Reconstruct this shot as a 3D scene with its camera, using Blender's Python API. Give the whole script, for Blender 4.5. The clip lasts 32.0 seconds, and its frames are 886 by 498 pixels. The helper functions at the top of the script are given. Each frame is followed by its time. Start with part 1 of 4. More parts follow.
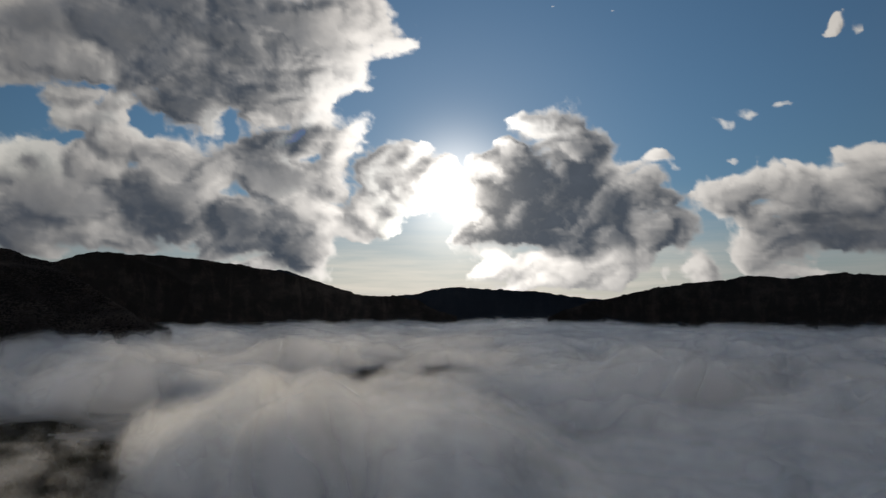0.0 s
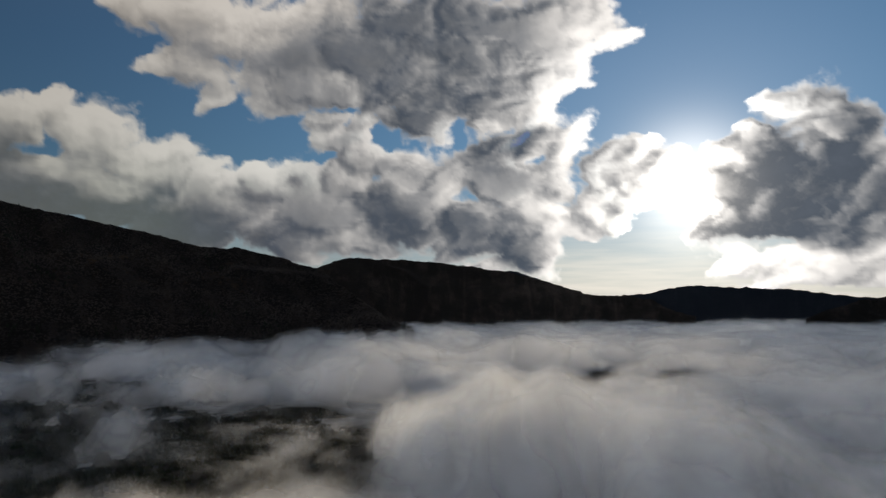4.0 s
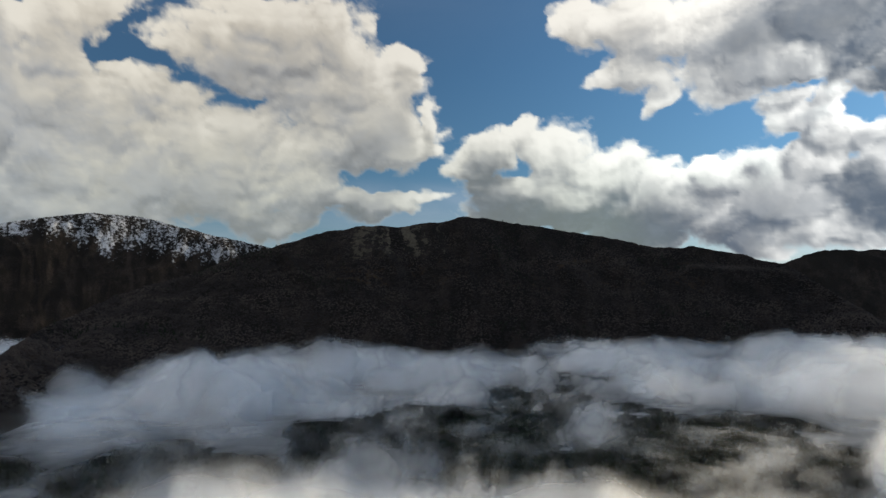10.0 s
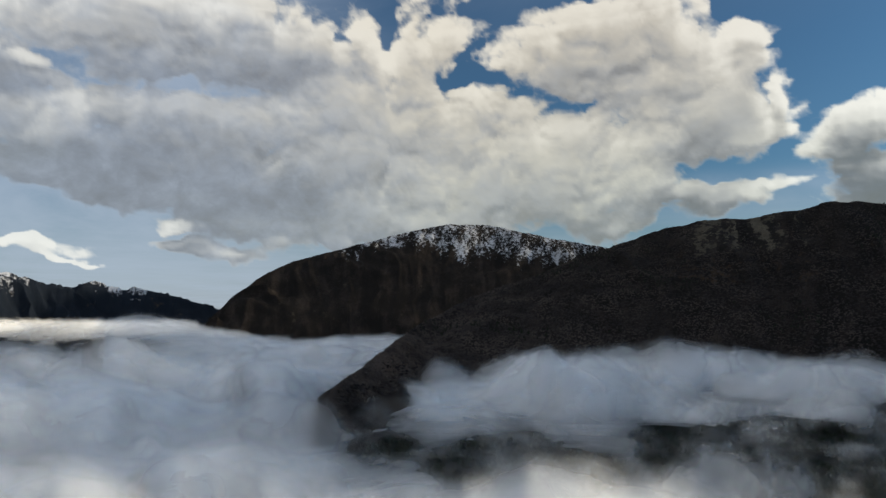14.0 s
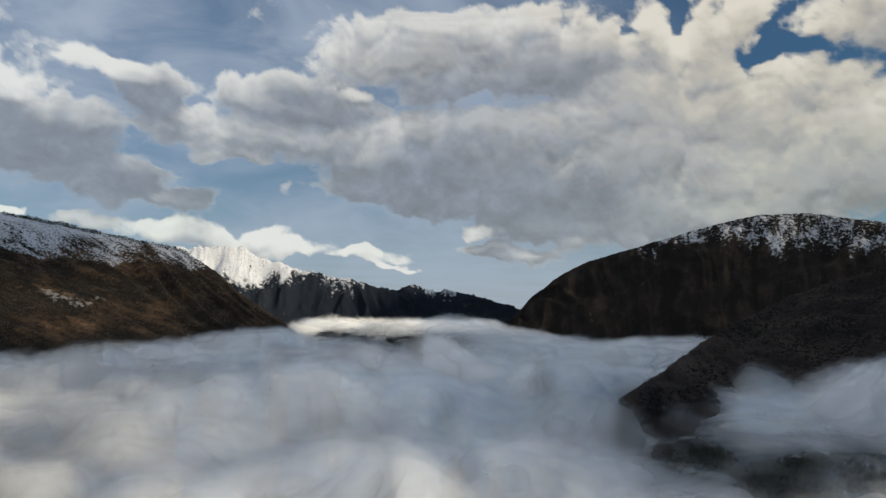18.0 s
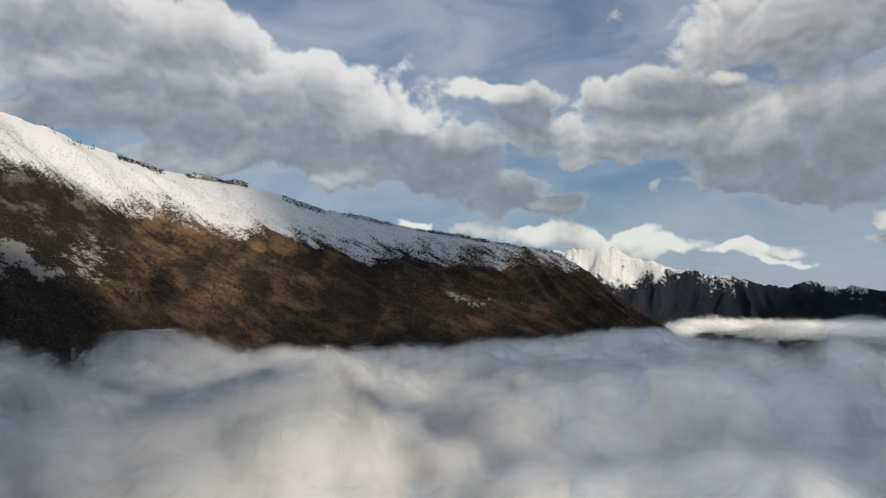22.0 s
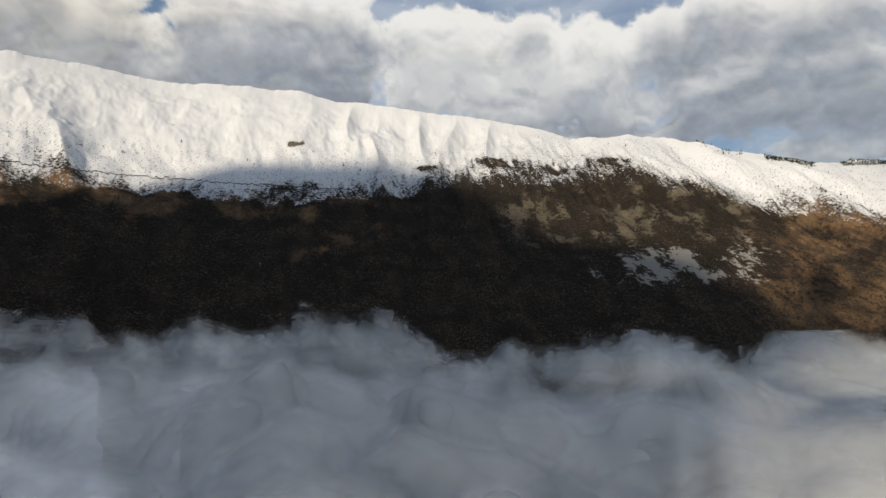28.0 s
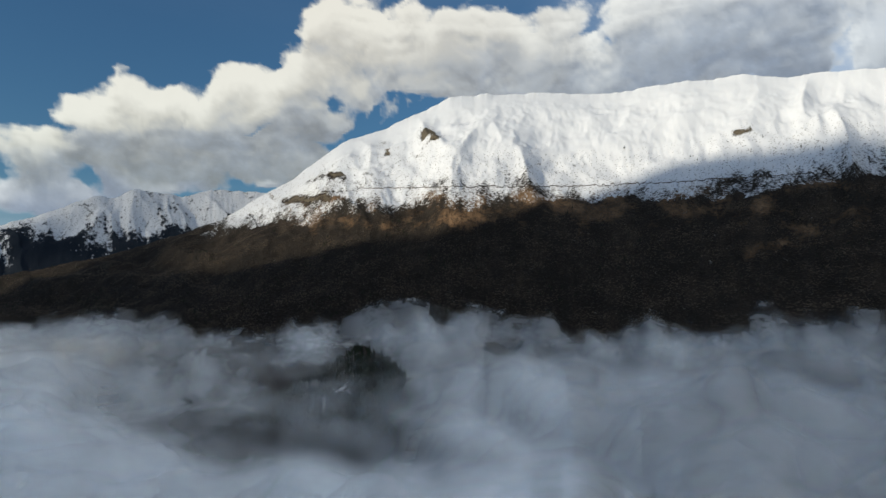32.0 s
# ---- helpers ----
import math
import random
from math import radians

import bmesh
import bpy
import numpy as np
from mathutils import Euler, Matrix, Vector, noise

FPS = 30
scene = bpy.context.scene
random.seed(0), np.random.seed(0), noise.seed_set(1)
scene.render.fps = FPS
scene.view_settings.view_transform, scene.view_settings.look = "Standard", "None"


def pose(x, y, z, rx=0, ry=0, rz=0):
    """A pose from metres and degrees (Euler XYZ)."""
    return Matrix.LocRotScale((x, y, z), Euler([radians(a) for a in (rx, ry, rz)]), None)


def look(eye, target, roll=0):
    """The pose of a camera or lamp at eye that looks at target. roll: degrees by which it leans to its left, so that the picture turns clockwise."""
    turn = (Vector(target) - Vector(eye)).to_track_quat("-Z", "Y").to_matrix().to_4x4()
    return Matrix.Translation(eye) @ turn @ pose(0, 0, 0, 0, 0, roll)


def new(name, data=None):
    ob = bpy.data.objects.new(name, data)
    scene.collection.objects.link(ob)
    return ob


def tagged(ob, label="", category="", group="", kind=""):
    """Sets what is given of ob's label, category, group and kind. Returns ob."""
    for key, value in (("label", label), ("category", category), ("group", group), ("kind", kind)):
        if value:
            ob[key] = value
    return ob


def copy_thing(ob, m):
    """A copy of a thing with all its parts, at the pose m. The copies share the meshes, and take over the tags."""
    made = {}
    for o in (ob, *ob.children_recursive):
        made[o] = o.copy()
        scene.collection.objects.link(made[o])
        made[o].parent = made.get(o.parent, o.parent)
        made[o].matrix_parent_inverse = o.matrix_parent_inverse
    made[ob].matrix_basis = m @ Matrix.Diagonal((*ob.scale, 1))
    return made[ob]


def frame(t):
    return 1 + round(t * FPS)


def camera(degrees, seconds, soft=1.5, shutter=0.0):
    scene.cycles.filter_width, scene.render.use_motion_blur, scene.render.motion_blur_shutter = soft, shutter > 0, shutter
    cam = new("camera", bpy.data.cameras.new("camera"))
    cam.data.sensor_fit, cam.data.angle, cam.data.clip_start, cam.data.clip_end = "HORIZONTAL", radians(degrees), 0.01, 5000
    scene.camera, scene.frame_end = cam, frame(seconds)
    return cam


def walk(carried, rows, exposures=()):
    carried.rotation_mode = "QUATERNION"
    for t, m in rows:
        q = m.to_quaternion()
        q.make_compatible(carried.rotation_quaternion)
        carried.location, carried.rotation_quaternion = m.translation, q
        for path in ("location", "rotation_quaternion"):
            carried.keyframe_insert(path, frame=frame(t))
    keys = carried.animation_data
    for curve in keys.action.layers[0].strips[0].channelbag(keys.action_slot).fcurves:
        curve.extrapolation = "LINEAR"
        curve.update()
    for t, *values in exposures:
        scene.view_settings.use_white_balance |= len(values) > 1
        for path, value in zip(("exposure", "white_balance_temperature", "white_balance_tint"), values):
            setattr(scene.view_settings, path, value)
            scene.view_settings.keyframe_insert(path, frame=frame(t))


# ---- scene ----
# ================= camera: a drone that hovers and turns to its left =================
TILT = 95.3
TURN = [(0.0, 0.01), (0.5, 1.82), (1.0, 3.83), (1.5, 5.74), (2.0, 8.04), (2.5, 10.15), (3.0, 12.56), (3.5, 16.18), (5.5, 29.72), (6.0, 32.93), (6.5, 36.13), (7.0, 39.64), (7.5, 43.04), (8.0, 46.83), (8.5, 50.13), (9.0, 52.83), (9.5, 55.33), (10.0, 58.32), (10.5, 61.32), (11.0, 64.71), (11.5, 68.10), (12.0, 71.89), (12.5, 75.68), (13.0, 79.96), (13.5, 84.04), (14.0, 87.33), (14.5, 89.62), (16.5, 102.95), (17.0, 106.63), (17.5, 109.91), (18.0, 112.80), (18.5, 115.59), (19.0, 119.27), (19.5, 122.96), (20.0, 126.94), (20.5, 130.83), (21.0, 135.42), (21.5, 139.83), (22.0, 144.62), (22.5, 149.02), (23.0, 153.33), (23.5, 157.43), (24.0, 161.85), (24.5, 166.16), (25.0, 170.88), (25.5, 175.20), (26.0, 181.82), (26.5, 186.45), (28.5, 202.63), (29.0, 207.56), (29.5, 212.08), (30.0, 217.09), (30.5, 221.60), (31.0, 226.52), (31.5, 231.12), (32.0, 236.02)]
cam = camera(68.2, 32.0)
scene.cycles.transparent_max_bounces = 32
walk(cam, [(t, pose(0, 0, 0, TILT, 0, yaw)) for t, yaw in TURN], exposures=[(0.0, -1.08, 6700, 11), (3.5, -0.9, 6650, 11), (8.0, -0.12, 6450, 9), (12.0, 0.2, 6300, 7), (19.0, 0.02, 6300, 7), (24.0, 0.04, 6400, 8), (29.0, 0.2, 6550, 8), (30.5, 0.22, 6450, 8), (32.0, 0.26, 6050, 5)])

# ================= sky and sun =================
SUN_AZ, SUN_EL = -1.2, 10.2
SUN_STRENGTH = 3.9
world = bpy.data.worlds.new("sky")
scene.world = world
world.use_nodes = True
wt = world.node_tree
sky = wt.nodes.new("ShaderNodeTexSky")
sky.sky_type = "NISHITA"
sky.sun_disc = False
sky.sun_elevation = radians(SUN_EL)
sky.sun_rotation = radians(-SUN_AZ)
sky.altitude = 600
sky.air_density, sky.dust_density, sky.ozone_density = 1.25, 0.0, 4.5
wt.nodes["Background"].inputs["Strength"].default_value = 0.08
wt.links.new(sky.outputs[0], wt.nodes["Background"].inputs["Color"])


def way(az, el):
    """Unit vector for a bearing counted to the left of +y and a height angle, both in degrees."""
    a, e = np.radians(az), np.radians(el)
    return np.stack([-np.sin(a) * np.cos(e), np.cos(a) * np.cos(e), np.sin(e) + 0 * a], -1)


SUN_WAY = Vector([float(c) for c in way(SUN_AZ, SUN_EL)])
sun = new("sun", bpy.data.lights.new("sun", "SUN"))
sun.data.energy, sun.data.angle, sun.data.color = SUN_STRENGTH, radians(3.0), (1.0, 0.85, 0.64)
sun.matrix_world = look((0, 0, 0), -SUN_WAY)


# ================= noise on arrays =================
def lattice(ix, iy, iz, seed):
    h = (ix * 374761393 + iy * 668265263 + iz * 1274126177 + seed * 97531) & 0xFFFFFFFF
    h = ((h ^ (h >> 13)) * 1274126177) & 0xFFFFFFFF
    h = ((h ^ (h >> 16)) * 2246822519) & 0xFFFFFFFF
    return ((h ^ (h >> 15)) & 0xFFFF) / 32767.5 - 1


def value_noise(x, y, z=0.0, seed=0):
    x, y, z = np.broadcast_arrays(x, y, z)
    fx, fy, fz = np.floor(x), np.floor(y), np.floor(z)
    ix, iy, iz = fx.astype(np.int64), fy.astype(np.int64), fz.astype(np.int64)
    u, v, w = x - fx, y - fy, z - fz
    u, v, w = (q * q * q * (q * (q * 6 - 15) + 10) for q in (u, v, w))
    total = 0
    for dx in (0, 1):
        for dy in (0, 1):
            for dz in (0, 1):
                wgt = (u if dx else 1 - u) * (v if dy else 1 - v) * (w if dz else 1 - w)
                total = total + wgt * lattice(ix + dx, iy + dy, iz + dz, seed)
    return total


def fbm(x, y, z=0.0, octaves=5, gain=0.5, seed=0):
    total, amp = 0, 1.0
    for k in range(octaves):
        f = 2.03 ** k
        total = total + amp * value_noise(x * f + 17.3 * k, y * f - 9.1 * k, z * f + 3.7 * k, seed + k)
        amp *= gain
    return total


def smooth(a, b, v):
    t = np.clip((v - a) / (b - a), 0, 1)
    return t * t * (3 - 2 * t)


def curve_of(pairs):
    xs, ys = zip(*pairs)
    return lambda q: np.interp(q, xs, ys)


# ================= node helpers =================
def put(tree, value, socket):
    if isinstance(value, bpy.types.NodeSocket):
        tree.links.new(value, socket)
    else:
        socket.default_value = value


def math_node(tree, op, a, b=0.0, c=0.0, clamp=False):
    n = tree.nodes.new("ShaderNodeMath")
    n.operation, n.use_clamp = op, clamp
    for value, socket in zip((a, b, c), n.inputs):
        put(tree, value, socket)
    return n.outputs[0]


def step_node(tree, v, low, high, to_low=0.0, to_high=1.0):
    n = tree.nodes.new("ShaderNodeMapRange")
    n.interpolation_type = "SMOOTHSTEP"
    for key, value in (("Value", v), ("From Min", low), ("From Max", high), ("To Min", to_low), ("To Max", to_high)):
        put(tree, value, n.inputs[key])
    return n.outputs[0]


def mix_node(tree, factor, a, b, blend="MIX"):
    n = tree.nodes.new("ShaderNodeMix")
    n.data_type, n.blend_type = "RGBA", blend
    put(tree, factor, n.inputs[0])
    put(tree, (*a, 1) if isinstance(a, tuple) else a, n.inputs[6])
    put(tree, (*b, 1) if isinstance(b, tuple) else b, n.inputs[7])
    return n.outputs[2]


def noise_node(tree, where, scale, detail=4.0, rough=0.5, distortion=0.0):
    n = tree.nodes.new("ShaderNodeTexNoise")
    put(tree, where, n.inputs["Vector"])
    for key, value in (("Scale", scale), ("Detail", detail), ("Roughness", rough), ("Distortion", distortion)):
        n.inputs[key].default_value = value
    return n.outputs[0]


def vector_node(tree, op, a, b=(0, 0, 0)):
    n = tree.nodes.new("ShaderNodeVectorMath")
    n.operation = op
    put(tree, a, n.inputs[0])
    put(tree, b, n.inputs[1])
    return n.outputs["Value"] if op == "DOT_PRODUCT" else n.outputs[0]


def mix_value(tree, factor, a, b):
    return math_node(tree, "ADD", a, math_node(tree, "MULTIPLY", factor, math_node(tree, "SUBTRACT", b, a)))


def grey_vector(tree, value):
    n = tree.nodes.new("ShaderNodeCombineXYZ")
    for socket in n.inputs:
        put(tree, value, socket)
    return n.outputs[0]


def attribute(tree, name):
    n = tree.nodes.new("ShaderNodeAttribute")
    n.attribute_name = name
    return n.outputs["Fac"]


def material(name):
    m = bpy.data.materials.new(name)
    m.use_nodes = True
    t = m.node_tree
    t.nodes.clear()
    return m, t, t.nodes.new("ShaderNodeOutputMaterial").inputs["Surface"]


# ================= materials =================
def emission_of(tree, colour):
    n = tree.nodes.new("ShaderNodeEmission")
    put(tree, colour, n.inputs["Color"])
    return n.outputs[0]


def scaled(tree, colour, value):
    return vector_node(tree, "MULTIPLY", colour, grey_vector(tree, value))


def cloud_material():
    """Cumulus, thin high veil and haze over the open sky; a depth set apart from their look keeps the sunlight back."""
    m, t, out = material("cumulus")
    d = vector_node(t, "NORMALIZE", t.nodes.new("ShaderNodeNewGeometry").outputs["Position"])
    squash = vector_node(t, "MULTIPLY", d, (1, 1, 1.3))
    to_sun = math_node(t, "MAXIMUM", vector_node(t, "DOT_PRODUCT", d, tuple(SUN_WAY)), 0.0)
    glow, halo = math_node(t, "POWER", to_sun, 45.0), math_node(t, "POWER", to_sun, 380.0)
    fine = math_node(t, "MULTIPLY_ADD", noise_node(t, squash, 60.0, 6.0, 0.62, 0.6), 1.0, -0.5)
    soft = math_node(t, "MULTIPLY_ADD", noise_node(t, squash, 22.0, 4.0, 0.55, 0.3), 1.0, -0.5)
    dens = math_node(t, "ADD", attribute(t, "cover"), math_node(t, "MULTIPLY", fine, 0.16))
    alpha = step_node(t, dens, -0.04, 0.26)
    grey = math_node(t, "ADD", attribute(t, "thickness"), math_node(t, "ADD", math_node(t, "MULTIPLY", fine, 0.09), math_node(t, "MULTIPLY", soft, 0.10)), clamp=True)
    bright = math_node(t, "ADD", math_node(t, "MULTIPLY_ADD", glow, 1.8, math_node(t, "MULTIPLY_ADD", math_node(t, "POWER", to_sun, 5.0), 1.0, 0.74)), math_node(t, "MULTIPLY", halo, 4.0))
    lit = scaled(t, mix_node(t, step_node(t, to_sun, 0.3, 0.95), (1.0, 0.985, 0.965), (1.0, 0.96, 0.90)), bright)
    dark = scaled(t, (0.088, 0.098, 0.118), math_node(t, "MULTIPLY_ADD", math_node(t, "SUBTRACT", 1.0, to_sun), 1.6, 1.0))
    dark = scaled(t, dark, math_node(t, "MULTIPLY_ADD", math_node(t, "ADD", soft, math_node(t, "MULTIPLY", fine, 0.4)), 0.9, 1.0))
    puff = mix_node(t, grey, lit, dark)
    # thin high veil
    streaky = noise_node(t, vector_node(t, "MULTIPLY", d, (1, 1, 2.6)), 5.0, 6.0, 0.55, 0.5)
    sheet = math_node(t, "MULTIPLY", attribute(t, "veil"), step_node(t, streaky, 0.3, 0.62, 0.5, 0.95))
    sheet_colour = mix_node(t, streaky, (0.19, 0.24, 0.33), (0.48, 0.53, 0.62))
    # bright air over the horizon
    up = t.nodes.new("ShaderNodeSeparateXYZ")
    put(t, d, up.inputs[0])
    streaks = noise_node(t, vector_node(t, "MULTIPLY", d, (3, 3, 40)), 2.0, 4.0, 0.6)
    low = math_node(t, "MULTIPLY", step_node(t, up.outputs[2], 0.0, 0.19, 0.85, 0.0), step_node(t, streaks, 0.25, 0.75, 0.6, 1.1))
    haze = mix_node(t, step_node(t, to_sun, 0.3, 0.9), (0.36, 0.42, 0.50), mix_node(t, step_node(t, to_sun, 0.88, 0.99), (0.66, 0.62, 0.55), (1.5, 1.3, 1.0)))
    colour, clear = (0.0, 0.0, 0.0), 1.0
    for factor, layer in ((sheet, sheet_colour), (low, haze)):
        colour = mix_node(t, factor, colour, layer)
        clear = math_node(t, "MULTIPLY", clear, math_node(t, "SUBTRACT", 1.0, factor, clamp=True))
    colour = mix_node(t, alpha, colour, puff)
    held = math_node(t, "MULTIPLY", alpha, attribute(t, "depth"))
    passed = math_node(t, "MULTIPLY", clear, math_node(t, "SUBTRACT", 1.0, held, clamp=True))
    # sky colour taken off, so cloud that passes sun still looks solid
    extra = math_node(t, "MULTIPLY", clear, math_node(t, "SUBTRACT", alpha, held, clamp=True))
    colour = vector_node(t, "MAXIMUM", vector_node(t, "SUBTRACT", colour, scaled(t, (0.06, 0.17, 0.34), extra)), (0, 0, 0))
    air = scaled(t, (1.0, 0.93, 0.82), math_node(t, "ADD", math_node(t, "ADD", math_node(t, "MULTIPLY", glow, 0.24), math_node(t, "MULTIPLY", math_node(t, "POWER", to_sun, 6.0), 0.05)), math_node(t, "MULTIPLY", halo, 1.9)))
    air = vector_node(t, "ADD", air, scaled(t, (0.06, 0.17, 0.31), math_node(t, "POWER", to_sun, 5.0)))
    colour = vector_node(t, "ADD", colour, scaled(t, air, mix_value(t, alpha, 1.0, 0.25)))
    clear_air = t.nodes.new("ShaderNodeBsdfTransparent")
    put(t, grey_vector(t, passed), clear_air.inputs["Color"])
    both = t.nodes.new("ShaderNodeAddShader")
    put(t, clear_air.outputs[0], both.inputs[0])
    put(t, emission_of(t, colour), both.inputs[1])
    put(t, both.outputs[0], out)
    m.cycles.emission_sampling = "NONE"
    return m


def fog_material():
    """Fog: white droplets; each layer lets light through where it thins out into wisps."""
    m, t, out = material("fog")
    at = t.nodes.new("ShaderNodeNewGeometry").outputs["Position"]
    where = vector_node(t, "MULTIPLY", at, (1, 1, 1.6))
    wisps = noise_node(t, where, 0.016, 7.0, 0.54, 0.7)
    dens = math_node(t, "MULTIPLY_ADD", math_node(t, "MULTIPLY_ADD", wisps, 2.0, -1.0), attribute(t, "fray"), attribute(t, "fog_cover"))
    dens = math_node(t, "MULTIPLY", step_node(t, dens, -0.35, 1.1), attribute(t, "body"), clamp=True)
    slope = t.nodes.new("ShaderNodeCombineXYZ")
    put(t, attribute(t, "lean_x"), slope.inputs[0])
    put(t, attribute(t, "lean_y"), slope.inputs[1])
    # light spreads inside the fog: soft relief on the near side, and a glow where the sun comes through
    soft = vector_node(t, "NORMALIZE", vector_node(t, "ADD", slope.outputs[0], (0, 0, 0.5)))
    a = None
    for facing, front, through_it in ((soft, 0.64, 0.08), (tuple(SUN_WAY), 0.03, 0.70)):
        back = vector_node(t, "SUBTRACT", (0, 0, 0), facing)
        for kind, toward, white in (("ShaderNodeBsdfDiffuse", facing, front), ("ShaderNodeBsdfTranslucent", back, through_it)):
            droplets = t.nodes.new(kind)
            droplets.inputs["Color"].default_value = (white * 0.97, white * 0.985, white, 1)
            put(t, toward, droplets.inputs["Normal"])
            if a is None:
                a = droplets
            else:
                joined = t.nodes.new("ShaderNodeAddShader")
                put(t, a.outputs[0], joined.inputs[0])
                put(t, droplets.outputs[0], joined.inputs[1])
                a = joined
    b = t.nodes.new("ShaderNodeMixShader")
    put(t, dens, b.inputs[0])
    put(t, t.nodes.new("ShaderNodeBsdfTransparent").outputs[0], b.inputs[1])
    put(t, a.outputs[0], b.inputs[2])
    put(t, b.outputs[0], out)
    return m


def land_material(name, wood, wood_light, grass_and_sun=(0.27, 0.168, 0.094), stretch=0.25, grain=0.28):
    """Wooded mountain side: bare crowns, dry grass with painted sunlit brown, rock, scree and snow, spread by the
    layers that the mesh carries.
    """
    m, t, out = material(name)
    at = t.nodes.new("ShaderNodeNewGeometry").outputs["Position"]
    crowns = t.nodes.new("ShaderNodeTexVoronoi")
    put(t, at, crowns.inputs["Vector"])
    crowns.inputs["Scale"].default_value = 0.13
    patches = noise_node(t, at, 0.012, 6.0, 0.6, 0.3)
    fine = noise_node(t, at, 0.15, 6.0, 0.7)
    fall = t.nodes.new("ShaderNodeCombineXYZ")
    put(t, attribute(t, "along"), fall.inputs[0])
    put(t, math_node(t, "MULTIPLY", attribute(t, "down"), stretch), fall.inputs[1])
    streak = noise_node(t, fall.outputs[0], 0.03, 7.0, 0.68, 0.5)
    ribbed = noise_node(t, fall.outputs[0], 0.014, 5.0, 0.6, 0.8)
    tone = math_node(t, "ADD", math_node(t, "ADD", math_node(t, "MULTIPLY_ADD", patches, 1.0, -0.75), math_node(t, "MULTIPLY_ADD", ribbed, 1.3, -0.35)), math_node(t, "MULTIPLY_ADD", fine, 1.3, -0.65), clamp=True)
    colour = mix_node(t, tone, wood, wood_light)
    colour = mix_node(t, math_node(t, "MULTIPLY", crowns.outputs["Distance"], 0.09, clamp=True), colour, (0.012, 0.01, 0.008))
    crisp = noise_node(t, at, grain * 0.55, 9.0, 0.74, 0.2)
    broken = math_node(t, "ADD", math_node(t, "MULTIPLY_ADD", crisp, 2.4, -1.2), math_node(t, "MULTIPLY_ADD", streak, 0.9, -0.45))
    g = step_node(t, math_node(t, "ADD", attribute(t, "grass_and_sun"), math_node(t, "MULTIPLY", broken, 0.75)), 0.22, 0.72)
    colour = mix_node(t, g, colour, mix_node(t, step_node(t, crisp, 0.35, 0.65), grass_and_sun, tuple(c * 0.42 for c in grass_and_sun)))
    r = step_node(t, math_node(t, "ADD", attribute(t, "rock"), math_node(t, "MULTIPLY", broken, 1.1)), 0.36, 0.6)
    colour = mix_node(t, r, colour, mix_node(t, math_node(t, "ADD", math_node(t, "MULTIPLY_ADD", crisp, 3.2, -1.35), math_node(t, "MULTIPLY_ADD", streak, 1.4, -0.7), clamp=True), (0.165, 0.138, 0.098), (0.036, 0.030, 0.024)))
    s = step_node(t, math_node(t, "ADD", attribute(t, "scree"), math_node(t, "ADD", math_node(t, "MULTIPLY_ADD", streak, 1.0, -0.5), math_node(t, "MULTIPLY_ADD", crisp, 3.0, -1.5))), 0.42, 0.66, 0.0, 0.8)
    colour = mix_node(t, s, colour, (0.34, 0.325, 0.30))
    grit = noise_node(t, at, grain, 5.0, 0.68)
    speckle = math_node(t, "ADD", math_node(t, "MULTIPLY_ADD", grit, 1.8, -0.9), math_node(t, "MULTIPLY_ADD", streak, 1.2, -0.6))
    snow = attribute(t, "snow")
    w = step_node(t, math_node(t, "ADD", snow, math_node(t, "MULTIPLY", speckle, 0.8)), 0.38, 0.66)
    bushes = t.nodes.new("ShaderNodeTexVoronoi")
    put(t, at, bushes.inputs["Vector"])
    bushes.inputs["Scale"].default_value = 0.1
    dots = math_node(t, "MULTIPLY", step_node(t, bushes.outputs["Distance"], 0.14, 0.28, 0.8, 0.0), step_node(t, math_node(t, "ADD", snow, math_node(t, "MULTIPLY_ADD", patches, 1.2, -0.6)), 0.9, 1.5, 1.0, 0.0))
    w = math_node(t, "SUBTRACT", w, dots, clamp=True)
    colour = mix_node(t, w, colour, (0.68, 0.69, 0.72))
    bump = t.nodes.new("ShaderNodeBump")
    bump.inputs["Strength"].default_value = 0.9
    bump.inputs["Distance"].default_value = 5.0
    rough_here = math_node(t, "MULTIPLY", math_node(t, "SUBTRACT", 1.06, w), math_node(t, "ADD", fine, math_node(t, "MULTIPLY", crowns.outputs["Distance"], 0.12)))
    put(t, rough_here, bump.inputs["Height"])
    b = t.nodes.new("ShaderNodeBsdfPrincipled")
    put(t, colour, b.inputs["Base Color"])
    b.inputs["Roughness"].default_value = 0.95
    b.inputs["Specular IOR Level"].default_value = 0.1
    put(t, bump.outputs[0], b.inputs["Normal"])
    put(t, b.outputs[0], out)
    return m


def plain_material(name, dark, light, scale, rough=0.9):
    m, t, out = material(name)
    at = t.nodes.new("ShaderNodeNewGeometry").outputs["Position"]
    b = t.nodes.new("ShaderNodeBsdfPrincipled")
    put(t, mix_node(t, step_node(t, noise_node(t, at, scale, 6.0, 0.66), 0.34, 0.68), dark, light), b.inputs["Base Color"])
    b.inputs["Roughness"].default_value = rough
    b.inputs["Specular IOR Level"].default_value = 0.15
    put(t, b.outputs[0], out)
    return m


